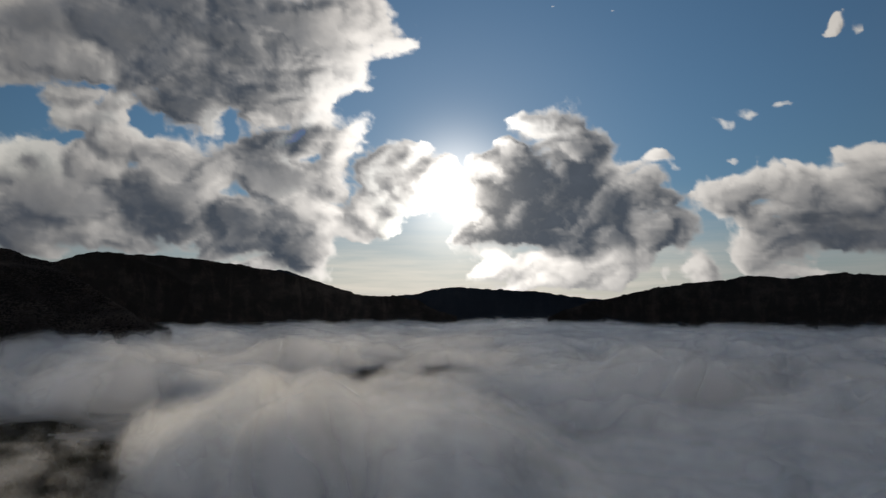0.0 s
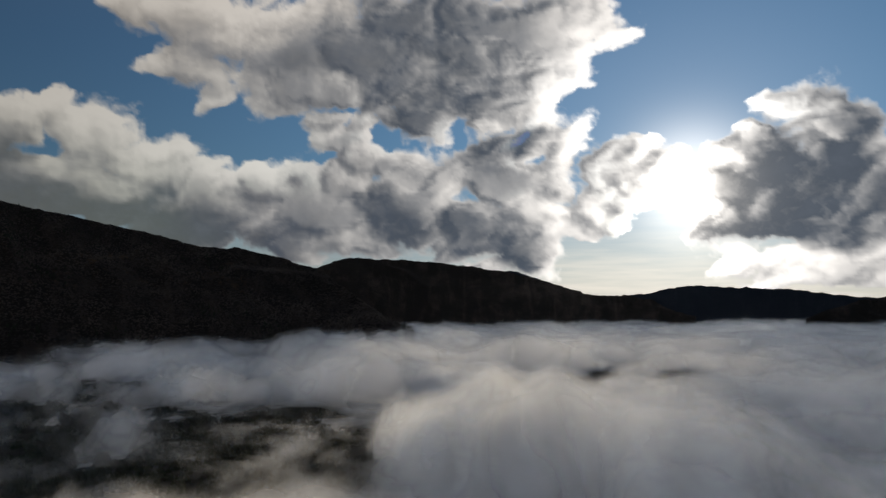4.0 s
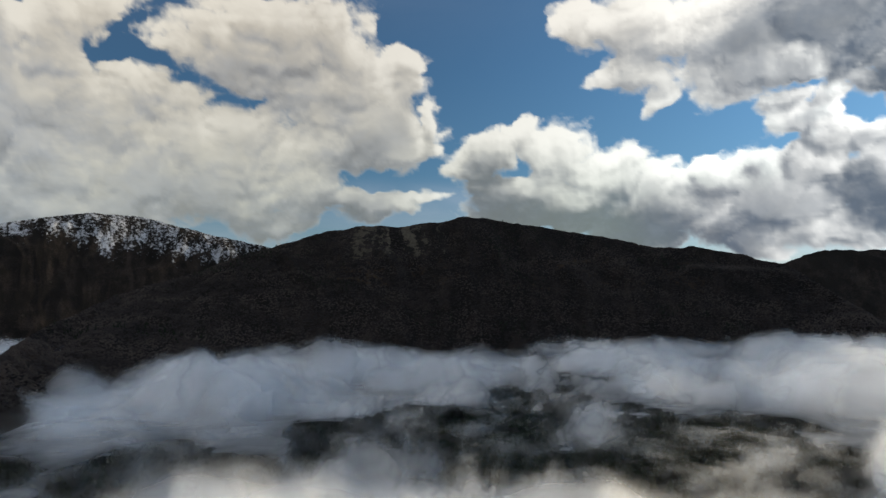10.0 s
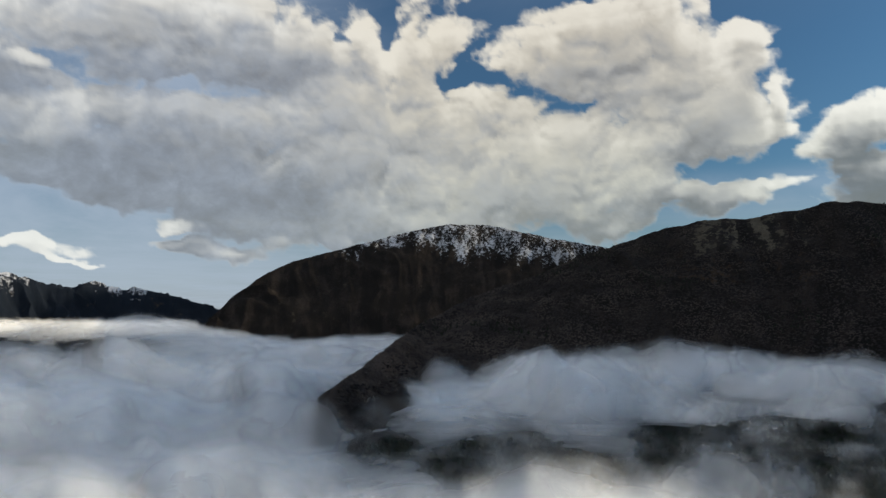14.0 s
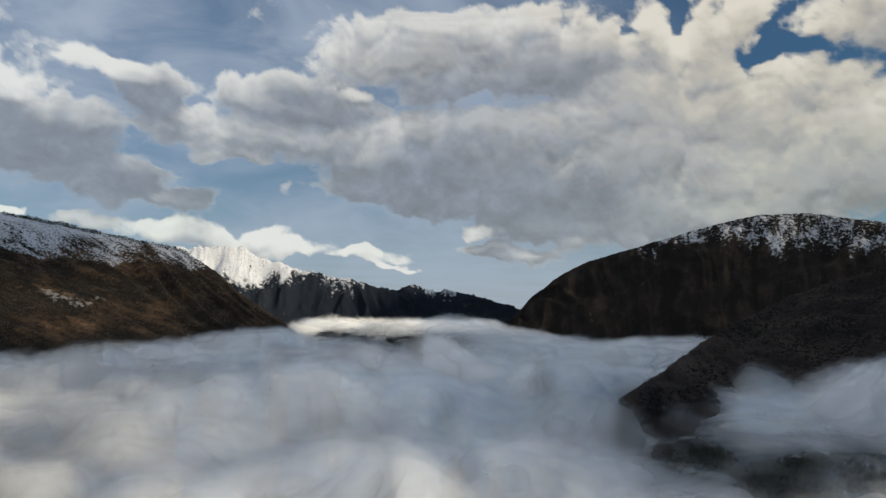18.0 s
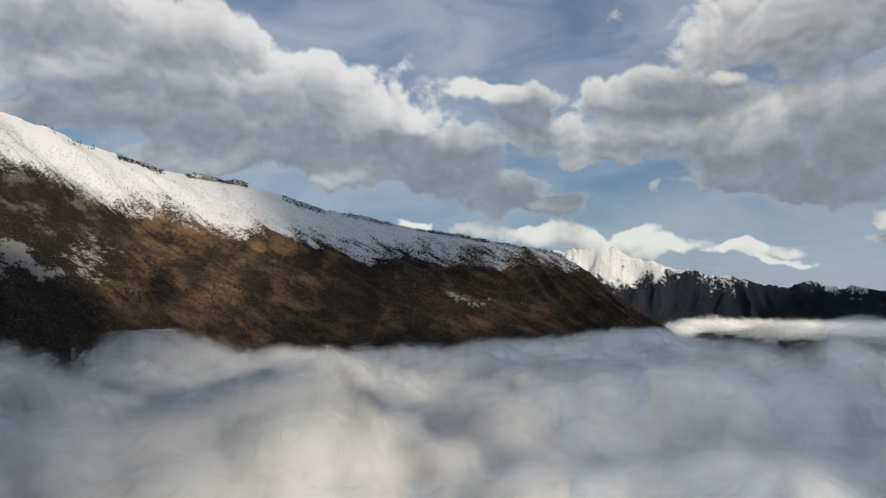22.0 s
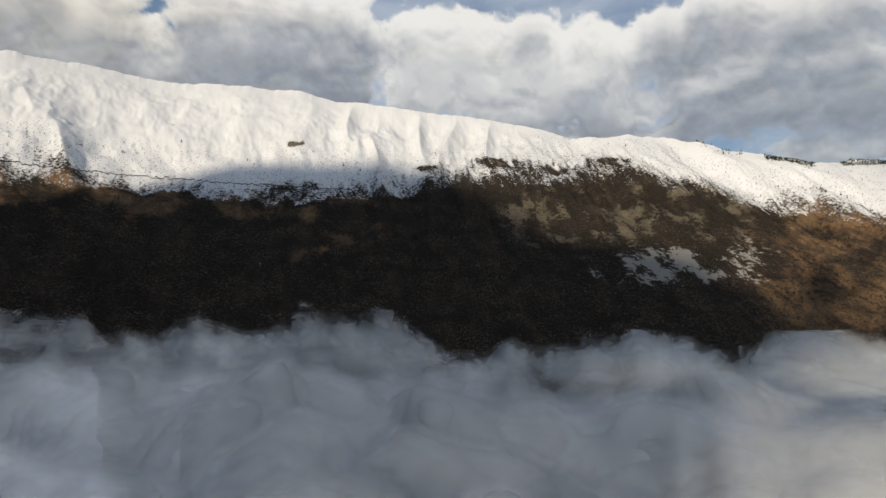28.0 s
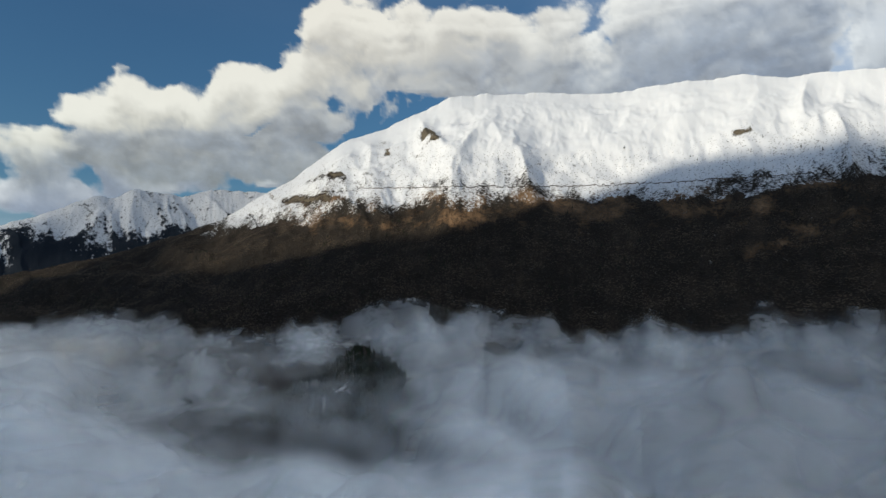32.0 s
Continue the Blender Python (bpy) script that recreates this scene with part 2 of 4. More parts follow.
CLOUD, FOG = cloud_material(), fog_material()
BEECH = land_material("bare_beech_slope", (0.025, 0.021, 0.017), (0.095, 0.070, 0.049), stretch=0.22, grain=0.10)
DUSKY = land_material("dusky_wood", (0.020, 0.017, 0.015), (0.105, 0.080, 0.064), grain=0.05)
# the blue of this wood stands in for haze over the distance
ALPINE = land_material("hazed_far_wood", (0.016, 0.022, 0.032), (0.032, 0.040, 0.052), grain=0.04)
VALLEY = plain_material("valley_wood", (0.010, 0.012, 0.010), (0.030, 0.030, 0.024), 0.03)
BARK = plain_material("bark", (0.03, 0.02, 0.014), (0.07, 0.05, 0.035), 2.0)
NEEDLES = plain_material("needles", (0.010, 0.014, 0.009), (0.030, 0.036, 0.020), 0.4)
TWIGS = plain_material("bare_twigs", (0.030, 0.025, 0.021), (0.115, 0.086, 0.061), 0.012)
BANK = plain_material("cloud_grey", (0.55, 0.56, 0.58), (0.7, 0.7, 0.71), 0.01)
TWIGS_DARK = plain_material("dusky_twigs", (0.030, 0.025, 0.023), (0.086, 0.067, 0.056), 0.007)
STEEL = plain_material("galvanised_steel", (0.25, 0.26, 0.27), (0.4, 0.41, 0.42), 1.0, 0.5)


# ================= meshes =================
def mesh_from(name, verts, faces, mat, layers=None, smooth_faces=True):
    me = bpy.data.meshes.new(name)
    verts, faces = np.asarray(verts, np.float32), np.asarray(faces, np.int32)
    k = faces.shape[1]
    me.vertices.add(len(verts))
    me.vertices.foreach_set("co", verts.ravel())
    me.loops.add(faces.size)
    me.loops.foreach_set("vertex_index", faces.ravel())
    me.polygons.add(len(faces))
    me.polygons.foreach_set("loop_start", np.arange(len(faces), dtype=np.int32) * k)
    if smooth_faces:
        me.polygons.foreach_set("use_smooth", np.ones(len(faces), bool))
    me.update(calc_edges=True)
    for key, values in (layers or {}).items():
        me.attributes.new(key, "FLOAT", "POINT").data.foreach_set("value", np.asarray(values, np.float32).ravel())
    me.materials.append(mat)
    return me


def sheet_faces(rows, cols, flip=False):
    i = np.arange((rows - 1) * cols).reshape(rows - 1, cols)[:, :-1].ravel()
    f = np.stack([i, i + 1, i + cols + 1, i + cols], -1)
    return f[:, ::-1] if flip else f


# ================= sky dome with its cumulus =================
PUFFS = []


def cloud(*puffs):
    """One cumulus: puffs of bearing, height angle, half width, half height (degrees) and thickness."""
    PUFFS.extend(puffs)


cloud((20.8, 23.0, 12.0, 4.9, 0.68), (20.2, 18.3, 6.7, 3.4, 0.72), (21.9, 15.9, 2.8, 1.8, 0.7), (26.4, 21.3, 4.1, 3.4, 0.6), (12.3, 23.0, 4.5, 5.1, 0.4), (9.3, 21.9, 3.0, 3.7, 0.12), (10.8, 18.2, 2.7, 2.4, 0.12), (12.2, 16.2, 2.5, 1.4, 0.15), (7.4, 24.7, 3.6, 1.9, 0.08), (15.1, 17.4, 2.9, 1.9, 0.4))
cloud((33.0, 21.2, 4.3, 2.0, 0.7), (33.6, 18.6, 2.3, 1.1, 0.55), (29.6, 21.9, 3.1, 2.1, 0.75), (30.9, 16.6, 2.2, 1.1, 0.4), (28.9, 14.6, 2.4, 1.5, 0.4), (27.0, 12.8, 2.7, 1.3, 0.5), (24.3, 12.5, 2.1, 1.1, 0.6), (29.9, 18.6, 1.8, 0.8, 0.5), (25.8, 18.0, 1.8, 1.2, 0.6))
cloud((4.8, 22.8, 2.3, 1.3, 0.05), (8.3, 19.2, 2.0, 1.0, 0.1), (16.7, 15.7, 1.5, 0.7, 0.1))
cloud((32.4, 10.4, 3.6, 2.1, 0.35), (32.7, 8.3, 3.8, 2.1, 0.5), (33.3, 5.7, 3.3, 1.7, 0.7), (30.2, 10.6, 1.7, 1.7, 0.25), (29.4, 8.1, 1.7, 2.2, 0.3), (31.1, 4.6, 2.6, 1.3, 0.3))
cloud((27.4, 8.7, 2.2, 1.8, 0.65), (25.0, 9.3, 3.2, 2.0, 0.8), (23.7, 6.7, 2.7, 2.5, 0.9), (26.1, 5.7, 2.7, 1.8, 0.5), (27.7, 5.2, 2.2, 1.3, 0.2), (27.5, 10.5, 1.8, 0.9, 0.15), (21.6, 8.2, 2.1, 1.8, 0.6))
cloud((15.0, 12.8, 4.9, 2.6, 0.75), (11.7, 13.9, 2.5, 1.9, 0.7), (18.6, 12.1, 3.3, 2.1, 0.25), (20.8, 10.6, 2.8, 1.6, 0.2), (8.7, 13.6, 2.0, 2.2, 0.25), (11.1, 10.6, 3.0, 1.9, 0.6), (14.0, 10.5, 4.4, 1.9, 0.4), (22.1, 9.5, 1.9, 1.4, 0.3))
cloud((17.6, 7.5, 3.8, 2.1, 0.75), (15.3, 6.1, 4.3, 1.9, 0.8), (12.0, 4.8, 2.4, 1.7, 0.75), (18.4, 5.5, 2.4, 1.4, 0.5), (11.1, 7.7, 2.4, 2.2, 0.15), (13.0, 8.6, 2.9, 1.9, 0.25), (10.5, 3.3, 1.1, 0.9, 0.6), (20.3, 8.3, 1.6, 1.2, 0.7), (15.2, 3.7, 2.4, 1.0, 0.3))
cloud((-1.4, 10.4, 2.3, 2.2, 0.0), (4.7, 12.2, 2.0, 1.8, 0.5), (2.2, 13.9, 1.7, 0.9, 0.25), (5.5, 9.5, 1.9, 1.9, 0.5), (6.4, 7.5, 2.0, 1.1, 0.35), (8.5, 6.7, 1.5, 0.7, 0.2), (7.2, 8.7, 1.4, 1.4, 0.1))
cloud((-8.7, 10.7, 5.0, 3.7, 0.95), (-12.2, 11.5, 2.9, 3.1, 0.95), (-10.8, 14.4, 2.2, 1.9, 0.6), (-7.6, 16.0, 1.4, 1.2, 0.3), (-8.8, 15.7, 1.5, 1.2, 0.4), (-11.7, 13.9, 2.2, 1.7, 0.5), (-5.8, 12.7, 2.3, 1.5, 0.55), (-3.8, 12.7, 1.4, 0.9, 0.4), (-6.1, 13.9, 1.5, 0.8, 0.25), (-4.3, 9.8, 2.2, 2.0, 0.8), (-3.2, 10.0, 1.2, 1.7, 0.6), (-3.3, 7.1, 2.7, 1.7, 0.95), (-7.2, 7.0, 4.4, 2.0, 0.95), (-11.1, 7.2, 3.9, 2.4, 0.9))
cloud((-14.9, 8.5, 3.4, 2.4, 0.85), (-14.5, 11.4, 1.9, 1.4, 0.4), (-16.8, 10.3, 2.2, 1.2, 0.4), (-17.7, 8.4, 2.4, 1.6, 0.6), (-19.0, 6.0, 2.8, 1.6, 0.65), (-14.9, 5.7, 3.4, 1.7, 0.7), (-11.5, 4.8, 2.2, 1.7, 0.7), (-18.3, 12.3, 1.3, 0.7, 0.1), (-19.8, 11.5, 0.9, 0.6, 0.1), (-16.4, 11.8, 1.4, 0.7, 0.2))
cloud((-6.7, 3.6, 0.9, 1.2, 0.6), (-2.3, 2.4, 0.9, 0.9, 0.5), (-4.7, 3.9, 2.0, 1.5, 0.08), (-8.6, 3.3, 2.9, 1.5, 0.1), (-13.4, 3.3, 3.9, 1.7, 0.12), (-16.2, 3.7, 2.4, 1.7, 0.15), (-12.4, 1.9, 2.9, 1.0, 0.1), (-7.6, 1.9, 2.9, 0.7, 0.05), (-19.8, 2.7, 0.6, 0.6, 0.1))
cloud((-23.9, 9.4, 2.5, 1.4, 0.4), (-26.3, 9.7, 2.2, 1.6, 0.35), (-21.7, 9.1, 1.6, 0.9, 0.3), (-24.6, 8.0, 2.7, 1.1, 0.5), (-27.0, 7.4, 1.3, 0.9, 0.3), (-23.9, 11.7, 0.7, 0.4, 0.1), (-22.4, 3.6, 1.4, 1.1, 0.15), (-22.8, 4.5, 1.1, 0.7, 0.15))
cloud((-26.9, 4.3, 2.4, 1.3, 0.4), (-25.7, 5.3, 1.8, 1.6, 0.3), (-28.0, 3.0, 2.2, 0.7, 0.25), (-29.7, 5.9, 3.0, 1.3, 0.8), (-32.6, 6.2, 2.9, 1.0, 0.85), (-31.2, 7.5, 3.4, 1.7, 0.5), (-29.4, 9.0, 1.5, 2.2, 0.3), (-31.0, 10.1, 1.7, 1.3, 0.25), (-33.2, 9.9, 2.5, 1.9, 0.3), (-32.6, 11.8, 1.3, 0.7, 0.2), (-34.3, 11.4, 1.7, 1.4, 0.3), (-29.0, 11.2, 0.9, 0.5, 0.1), (-27.4, 6.1, 1.8, 0.9, 0.5))
cloud((-24.3, 15.0, 0.6, 0.6, 0.05), (-26.2, 15.6, 0.8, 0.7, 0.05), (-28.0, 15.7, 0.9, 0.3, 0.05), (-32.3, 20.8, 1.2, 0.6, 0.05), (-34.1, 20.2, 0.9, 0.8, 0.05), (-9.2, 25.3, 0.3, 0.2, 0.05), (-15.9, 23.9, 0.3, 0.2, 0.05))
cloud((45.3, 23.9, 3.0, 1.8, 0.15), (41.3, 23.3, 4.1, 2.8, 0.15), (42.2, 19.2, 3.0, 2.1, 0.15), (39.7, 17.4, 1.8, 1.4, 0.15), (37.2, 22.6, 4.6, 3.3, 0.15), (35.2, 18.9, 4.6, 2.2, 0.2), (32.1, 23.5, 4.6, 3.3, 0.2), (30.1, 19.4, 3.6, 1.7, 0.2))
cloud((30.6, 14.7, 2.3, 1.7, 0.15), (27.1, 15.3, 2.0, 1.7, 0.15), (25.6, 12.6, 3.0, 1.5, 0.35), (23.4, 12.1, 2.2, 1.2, 0.4))
cloud((50.3, 15.2, 1.7, 1.2, 0.12), (50.3, 16.3, 0.7, 0.7, 0.05), (53.0, 14.3, 2.4, 1.6, 0.3), (55.6, 14.2, 2.1, 1.6, 0.5), (56.4, 12.4, 1.8, 1.6, 0.6), (48.8, 13.2, 3.4, 2.1, 0.15), (45.0, 12.0, 2.9, 1.9, 0.2), (50.2, 10.8, 3.8, 1.9, 0.25), (42.6, 12.1, 2.0, 1.5, 0.2), (47.8, 9.7, 4.4, 1.2, 0.35), (41.1, 10.2, 2.5, 1.7, 0.25))
cloud((54.2, 10.1, 3.3, 2.1, 0.7), (54.5, 7.7, 2.8, 1.4, 0.75), (50.5, 8.4, 3.8, 1.4, 0.8), (45.9, 7.6, 4.4, 1.4, 0.8), (42.0, 6.3, 4.4, 1.5, 0.75), (44.0, 8.7, 2.9, 1.2, 0.7), (39.1, 8.3, 2.5, 1.5, 0.6))
cloud((36.1, 11.2, 1.8, 1.2, 0.2), (37.1, 9.8, 2.5, 1.7, 0.4), (32.6, 10.8, 2.3, 1.5, 0.3), (33.6, 8.8, 2.5, 1.7, 0.45), (29.6, 10.3, 2.0, 1.7, 0.3), (31.1, 7.8, 3.0, 1.7, 0.5), (36.1, 6.8, 3.0, 1.5, 0.35), (33.1, 5.8, 3.0, 1.2, 0.65), (28.7, 5.8, 2.5, 1.2, 0.3), (28.1, 8.0, 2.0, 1.5, 0.3))
cloud((65.3, 8.7, 2.1, 1.5, 0.7), (66.4, 9.4, 2.5, 0.8, 0.6), (63.8, 8.0, 2.1, 1.1, 0.65), (61.1, 8.9, 2.0, 0.9, 0.2))
cloud((66.8, 17.1, 4.2, 3.2, 0.2), (63.4, 15.7, 3.5, 2.5, 0.2), (61.0, 13.9, 2.2, 1.7, 0.2), (65.9, 20.1, 3.0, 2.0, 0.15), (62.1, 20.8, 1.6, 1.9, 0.15), (66.6, 13.1, 2.1, 1.0, 0.6), (64.4, 13.8, 2.6, 1.5, 0.4), (59.9, 17.0, 0.6, 1.2, 0.1), (58.8, 14.3, 1.1, 0.8, 0.15))
cloud((80.4, 21.9, 4.7, 2.2, 0.3), (75.8, 20.4, 4.9, 2.3, 0.4), (71.0, 18.1, 5.0, 2.4, 0.35), (69.7, 23.1, 5.5, 3.2, 0.15), (65.6, 20.6, 3.5, 2.8, 0.2), (63.6, 17.0, 4.0, 2.4, 0.2), (60.5, 13.7, 2.3, 1.5, 0.15), (65.5, 14.6, 3.0, 1.7, 0.45), (74.5, 24.0, 5.9, 2.3, 0.25))
cloud((92.4, 20.6, 2.6, 2.4, 0.1), (90.5, 19.0, 2.6, 1.6, 0.15), (88.1, 18.2, 1.3, 1.3, 0.3), (91.0, 15.7, 3.4, 2.5, 0.25), (84.5, 17.5, 4.1, 2.2, 0.4), (85.6, 14.4, 3.6, 2.2, 0.2), (80.2, 15.9, 3.8, 2.3, 0.3), (78.4, 14.7, 2.8, 1.8, 0.1), (89.3, 11.4, 5.2, 3.0, 0.3), (83.4, 10.7, 5.5, 2.7, 0.3))
cloud((75.1, 12.7, 3.9, 2.4, 0.15), (70.9, 10.5, 3.4, 2.2, 0.1), (77.8, 9.7, 4.7, 2.3, 0.4), (69.4, 8.2, 2.9, 1.5, 0.5), (73.1, 7.1, 4.8, 1.4, 0.5), (66.0, 9.7, 2.0, 1.0, 0.3), (62.5, 8.8, 3.0, 1.2, 0.45), (59.5, 9.6, 2.0, 0.7, 0.2), (85.3, 7.9, 6.7, 1.8, 0.4))
cloud((118.9, 21.5, 4.8, 2.0, 0.3), (112.9, 22.2, 6.0, 2.6, 0.3), (105.4, 22.5, 6.3, 3.2, 0.35), (100.1, 20.8, 4.0, 2.8, 0.55), (110.7, 19.6, 7.0, 1.8, 0.55), (94.7, 23.3, 2.0, 2.3, 0.02), (91.6, 21.2, 2.5, 2.1, 0.05), (88.5, 19.4, 2.0, 1.9, 0.1), (92.6, 18.4, 3.0, 1.9, 0.3), (96.6, 17.8, 4.0, 1.9, 0.25))
cloud((90.1, 16.6, 2.5, 1.7, 0.05), (85.5, 14.7, 2.0, 1.5, 0.05), (83.5, 17.5, 3.5, 2.4, 0.4), (94.1, 14.1, 5.0, 2.9, 0.15), (98.4, 12.0, 3.9, 2.2, 0.2), (94.0, 9.2, 6.0, 2.0, 0.4), (86.5, 10.8, 6.0, 2.5, 0.2), (79.0, 13.1, 6.0, 2.9, 0.1), (76.6, 9.6, 7.4, 2.4, 0.35))
cloud((114.7, 15.7, 6.8, 1.7, 0.4), (119.2, 13.4, 4.3, 1.7, 0.45), (108.3, 14.2, 6.6, 2.3, 0.5), (116.4, 10.3, 5.3, 1.5, 0.8), (112.5, 12.0, 6.4, 1.8, 0.7), (113.6, 8.8, 2.2, 1.0, 0.85), (105.9, 10.2, 6.7, 2.1, 0.7), (100.3, 8.1, 4.9, 1.7, 0.65), (102.3, 11.8, 4.4, 1.9, 0.45))
cloud((110.2, 7.2, 1.6, 0.6, 0.1), (108.4, 5.5, 2.8, 0.7, 0.6), (105.7, 5.1, 3.3, 0.9, 0.55), (102.6, 5.9, 1.4, 0.7, 0.3), (121.2, 18.3, 1.9, 0.5, 0.05), (120.1, 17.3, 2.6, 0.8, 0.6), (119.8, 4.5, 2.1, 0.7, 0.1), (116.9, 3.8, 2.2, 0.3, 0.15))
cloud((150.5, 16.1, 4.8, 1.7, 0.08), (147.0, 16.0, 2.7, 1.5, 0.1), (152.6, 14.8, 2.5, 1.4, 0.15), (145.3, 13.7, 5.0, 1.8, 0.75), (148.5, 13.7, 3.5, 1.1, 0.7), (142.4, 14.9, 2.8, 1.1, 0.7), (142.3, 10.8, 4.2, 1.6, 0.75), (139.2, 9.4, 2.8, 1.2, 0.8), (151.7, 11.2, 3.8, 1.0, 0.35))
cloud((136.7, 17.7, 2.9, 2.1, 0.75), (139.0, 18.4, 1.9, 1.1, 0.5), (141.3, 19.0, 2.4, 0.9, 0.15), (134.3, 16.0, 2.4, 1.2, 0.6), (134.1, 8.3, 2.2, 1.1, 0.7), (136.4, 8.7, 1.7, 0.7, 0.7), (126.9, 10.4, 1.1, 1.0, 0.65))
cloud((125.5, 18.6, 2.8, 1.2, 0.8), (123.5, 17.2, 3.0, 1.1, 0.75), (128.5, 17.3, 2.0, 0.6, 0.6), (121.5, 18.7, 1.5, 0.4, 0.02), (119.5, 14.7, 5.6, 1.5, 0.3), (127.5, 14.5, 6.0, 1.5, 0.4), (131.4, 12.5, 3.4, 0.7, 0.4), (117.5, 10.8, 4.0, 1.5, 0.65), (115.5, 8.8, 2.5, 0.7, 0.8), (111.0, 12.1, 7.0, 1.9, 0.65), (103.8, 9.0, 5.8, 1.7, 0.75), (108.5, 15.4, 7.4, 1.9, 0.5))
cloud((128.4, 6.5, 2.2, 0.8, 0.02), (125.9, 5.3, 3.9, 0.9, 0.08), (136.4, 6.3, 3.3, 0.8, 0.05), (132.2, 5.7, 2.9, 1.1, 0.45), (119.5, 4.6, 3.5, 0.6, 0.08), (109.8, 7.2, 1.6, 0.8, 0.05), (105.8, 5.2, 1.5, 0.5, 0.05), (147.4, 7.3, 1.5, 0.4, 0.05), (142.5, 6.7, 2.7, 0.6, 0.35))
cloud((186.3, 20.1, 4.7, 2.8, 0.08), (182.8, 19.9, 2.7, 2.5, 0.12), (185.3, 16.6, 3.9, 1.7, 0.5), (178.0, 22.0, 5.6, 2.2, 0.5), (170.0, 22.6, 7.4, 2.3, 0.45), (162.7, 22.8, 4.0, 1.9, 0.35))
cloud((174.8, 18.1, 3.3, 1.6, 0.15), (172.2, 18.9, 2.9, 1.4, 0.2), (165.1, 18.6, 3.0, 1.4, 0.2), (160.6, 20.2, 4.0, 1.9, 0.2), (156.6, 19.8, 4.1, 1.7, 0.3), (168.4, 15.6, 7.3, 2.1, 0.6), (160.1, 16.5, 3.0, 1.7, 0.3), (150.5, 16.3, 4.5, 1.7, 0.05), (157.6, 13.7, 5.0, 1.7, 0.6), (150.0, 12.2, 2.5, 0.9, 0.2), (146.0, 11.7, 4.5, 1.5, 0.65), (142.6, 14.4, 3.0, 1.4, 0.7), (176.5, 14.9, 3.7, 1.8, 0.65), (164.5, 12.5, 5.9, 1.4, 0.5))
cloud((198.6, 21.9, 2.5, 2.8, 0.05), (200.7, 19.3, 3.0, 1.7, 0.03), (196.1, 23.1, 3.5, 2.3, 0.08), (193.8, 19.3, 2.5, 2.3, 0.1), (191.8, 22.7, 3.0, 1.6, 0.5), (187.2, 20.5, 3.4, 3.6, 0.05), (184.5, 21.8, 3.3, 2.2, 0.08), (189.1, 17.6, 2.4, 1.1, 0.12), (181.9, 21.4, 1.8, 1.3, 0.1), (178.1, 17.5, 3.1, 1.3, 0.35), (175.8, 18.3, 3.0, 1.0, 0.3), (180.9, 16.2, 1.4, 0.5, 0.15), (183.0, 16.5, 2.8, 1.1, 0.45))
cloud((214.9, 23.8, 6.6, 2.8, 0.15), (216.9, 20.5, 4.5, 2.4, 0.35), (209.8, 23.1, 3.6, 2.4, 0.25), (208.8, 25.3, 4.6, 1.9, 0.2), (227.4, 21.2, 1.2, 1.1, 0.1), (229.1, 19.4, 1.4, 0.5, 0.12), (226.5, 21.9, 1.0, 0.4, 0.1))
cloud((239.8, 20.6, 4.3, 2.0, 0.12), (235.2, 21.9, 4.5, 2.5, 0.2), (237.1, 19.5, 3.6, 1.7, 0.3), (231.0, 22.2, 3.8, 2.2, 0.45))
cloud((265.3, 15.6, 2.0, 1.5, 0.05), (261.8, 16.5, 2.7, 1.7, 0.05), (259.2, 16.4, 1.9, 1.3, 0.1), (262.9, 14.4, 4.1, 1.7, 0.2), (257.0, 16.0, 2.8, 1.6, 0.2), (253.9, 18.1, 2.9, 1.6, 0.05), (251.1, 18.8, 2.9, 1.4, 0.05), (254.8, 15.3, 3.8, 1.8, 0.35), (250.1, 16.6, 3.9, 2.1, 0.2), (247.3, 20.4, 3.0, 2.8, 0.08), (244.4, 23.3, 3.6, 2.8, 0.05), (246.4, 24.1, 2.0, 1.6, 0.03))
cloud((240.3, 22.6, 5.1, 3.3, 0.1), (242.8, 18.8, 4.0, 2.4, 0.25), (237.2, 20.3, 3.6, 2.9, 0.25), (247.2, 15.3, 3.5, 1.4, 0.6), (252.4, 13.6, 4.4, 1.4, 0.65), (257.8, 13.0, 4.2, 1.6, 0.6), (263.2, 12.0, 4.9, 1.5, 0.65), (267.8, 11.7, 2.6, 1.7, 0.5), (268.4, 9.1, 3.8, 1.5, 0.65), (261.1, 10.2, 3.6, 1.0, 0.5), (258.6, 10.2, 1.9, 0.5, 0.2), (250.9, 10.4, 1.2, 0.5, 0.2), (232.6, 23.5, 6.1, 2.3, 0.3), (225.1, 24.0, 3.0, 1.8, 0.35))
cloud((88.5, 22.6, 5.9, 3.6, 0.15), (86.0, 17.5, 4.9, 2.8, 0.2), (73.1, 13.2, 7.6, 2.9, 0.15), (78.6, 10.7, 6.0, 2.4, 0.35), (68.5, 17.0, 6.1, 3.9, 0.1), (100.0, 16.0, 5.4, 2.6, 0.3), (96.8, 7.5, 9.1, 1.8, 0.5), (104.6, 8.3, 5.1, 2.5, 0.6), (104.8, 20.1, 4.3, 2.4, 0.5), (76.2, 21.6, 5.1, 3.8, 0.15))
cloud((158.3, 18.0, 7.0, 2.1, 0.5), (152.2, 15.5, 9.2, 2.2, 0.6), (147.8, 12.4, 7.5, 2.3, 0.7), (140.9, 10.5, 5.8, 1.7, 0.7), (126.1, 17.5, 6.1, 1.9, 0.65), (116.0, 23.1, 10.1, 2.3, 0.6), (102.2, 20.7, 9.3, 2.2, 0.6), (111.4, 11.8, 12.1, 2.4, 0.65), (102.6, 9.8, 9.1, 2.0, 0.75), (96.5, 12.7, 6.5, 2.5, 0.55), (131.2, 14.2, 7.5, 2.0, 0.45))
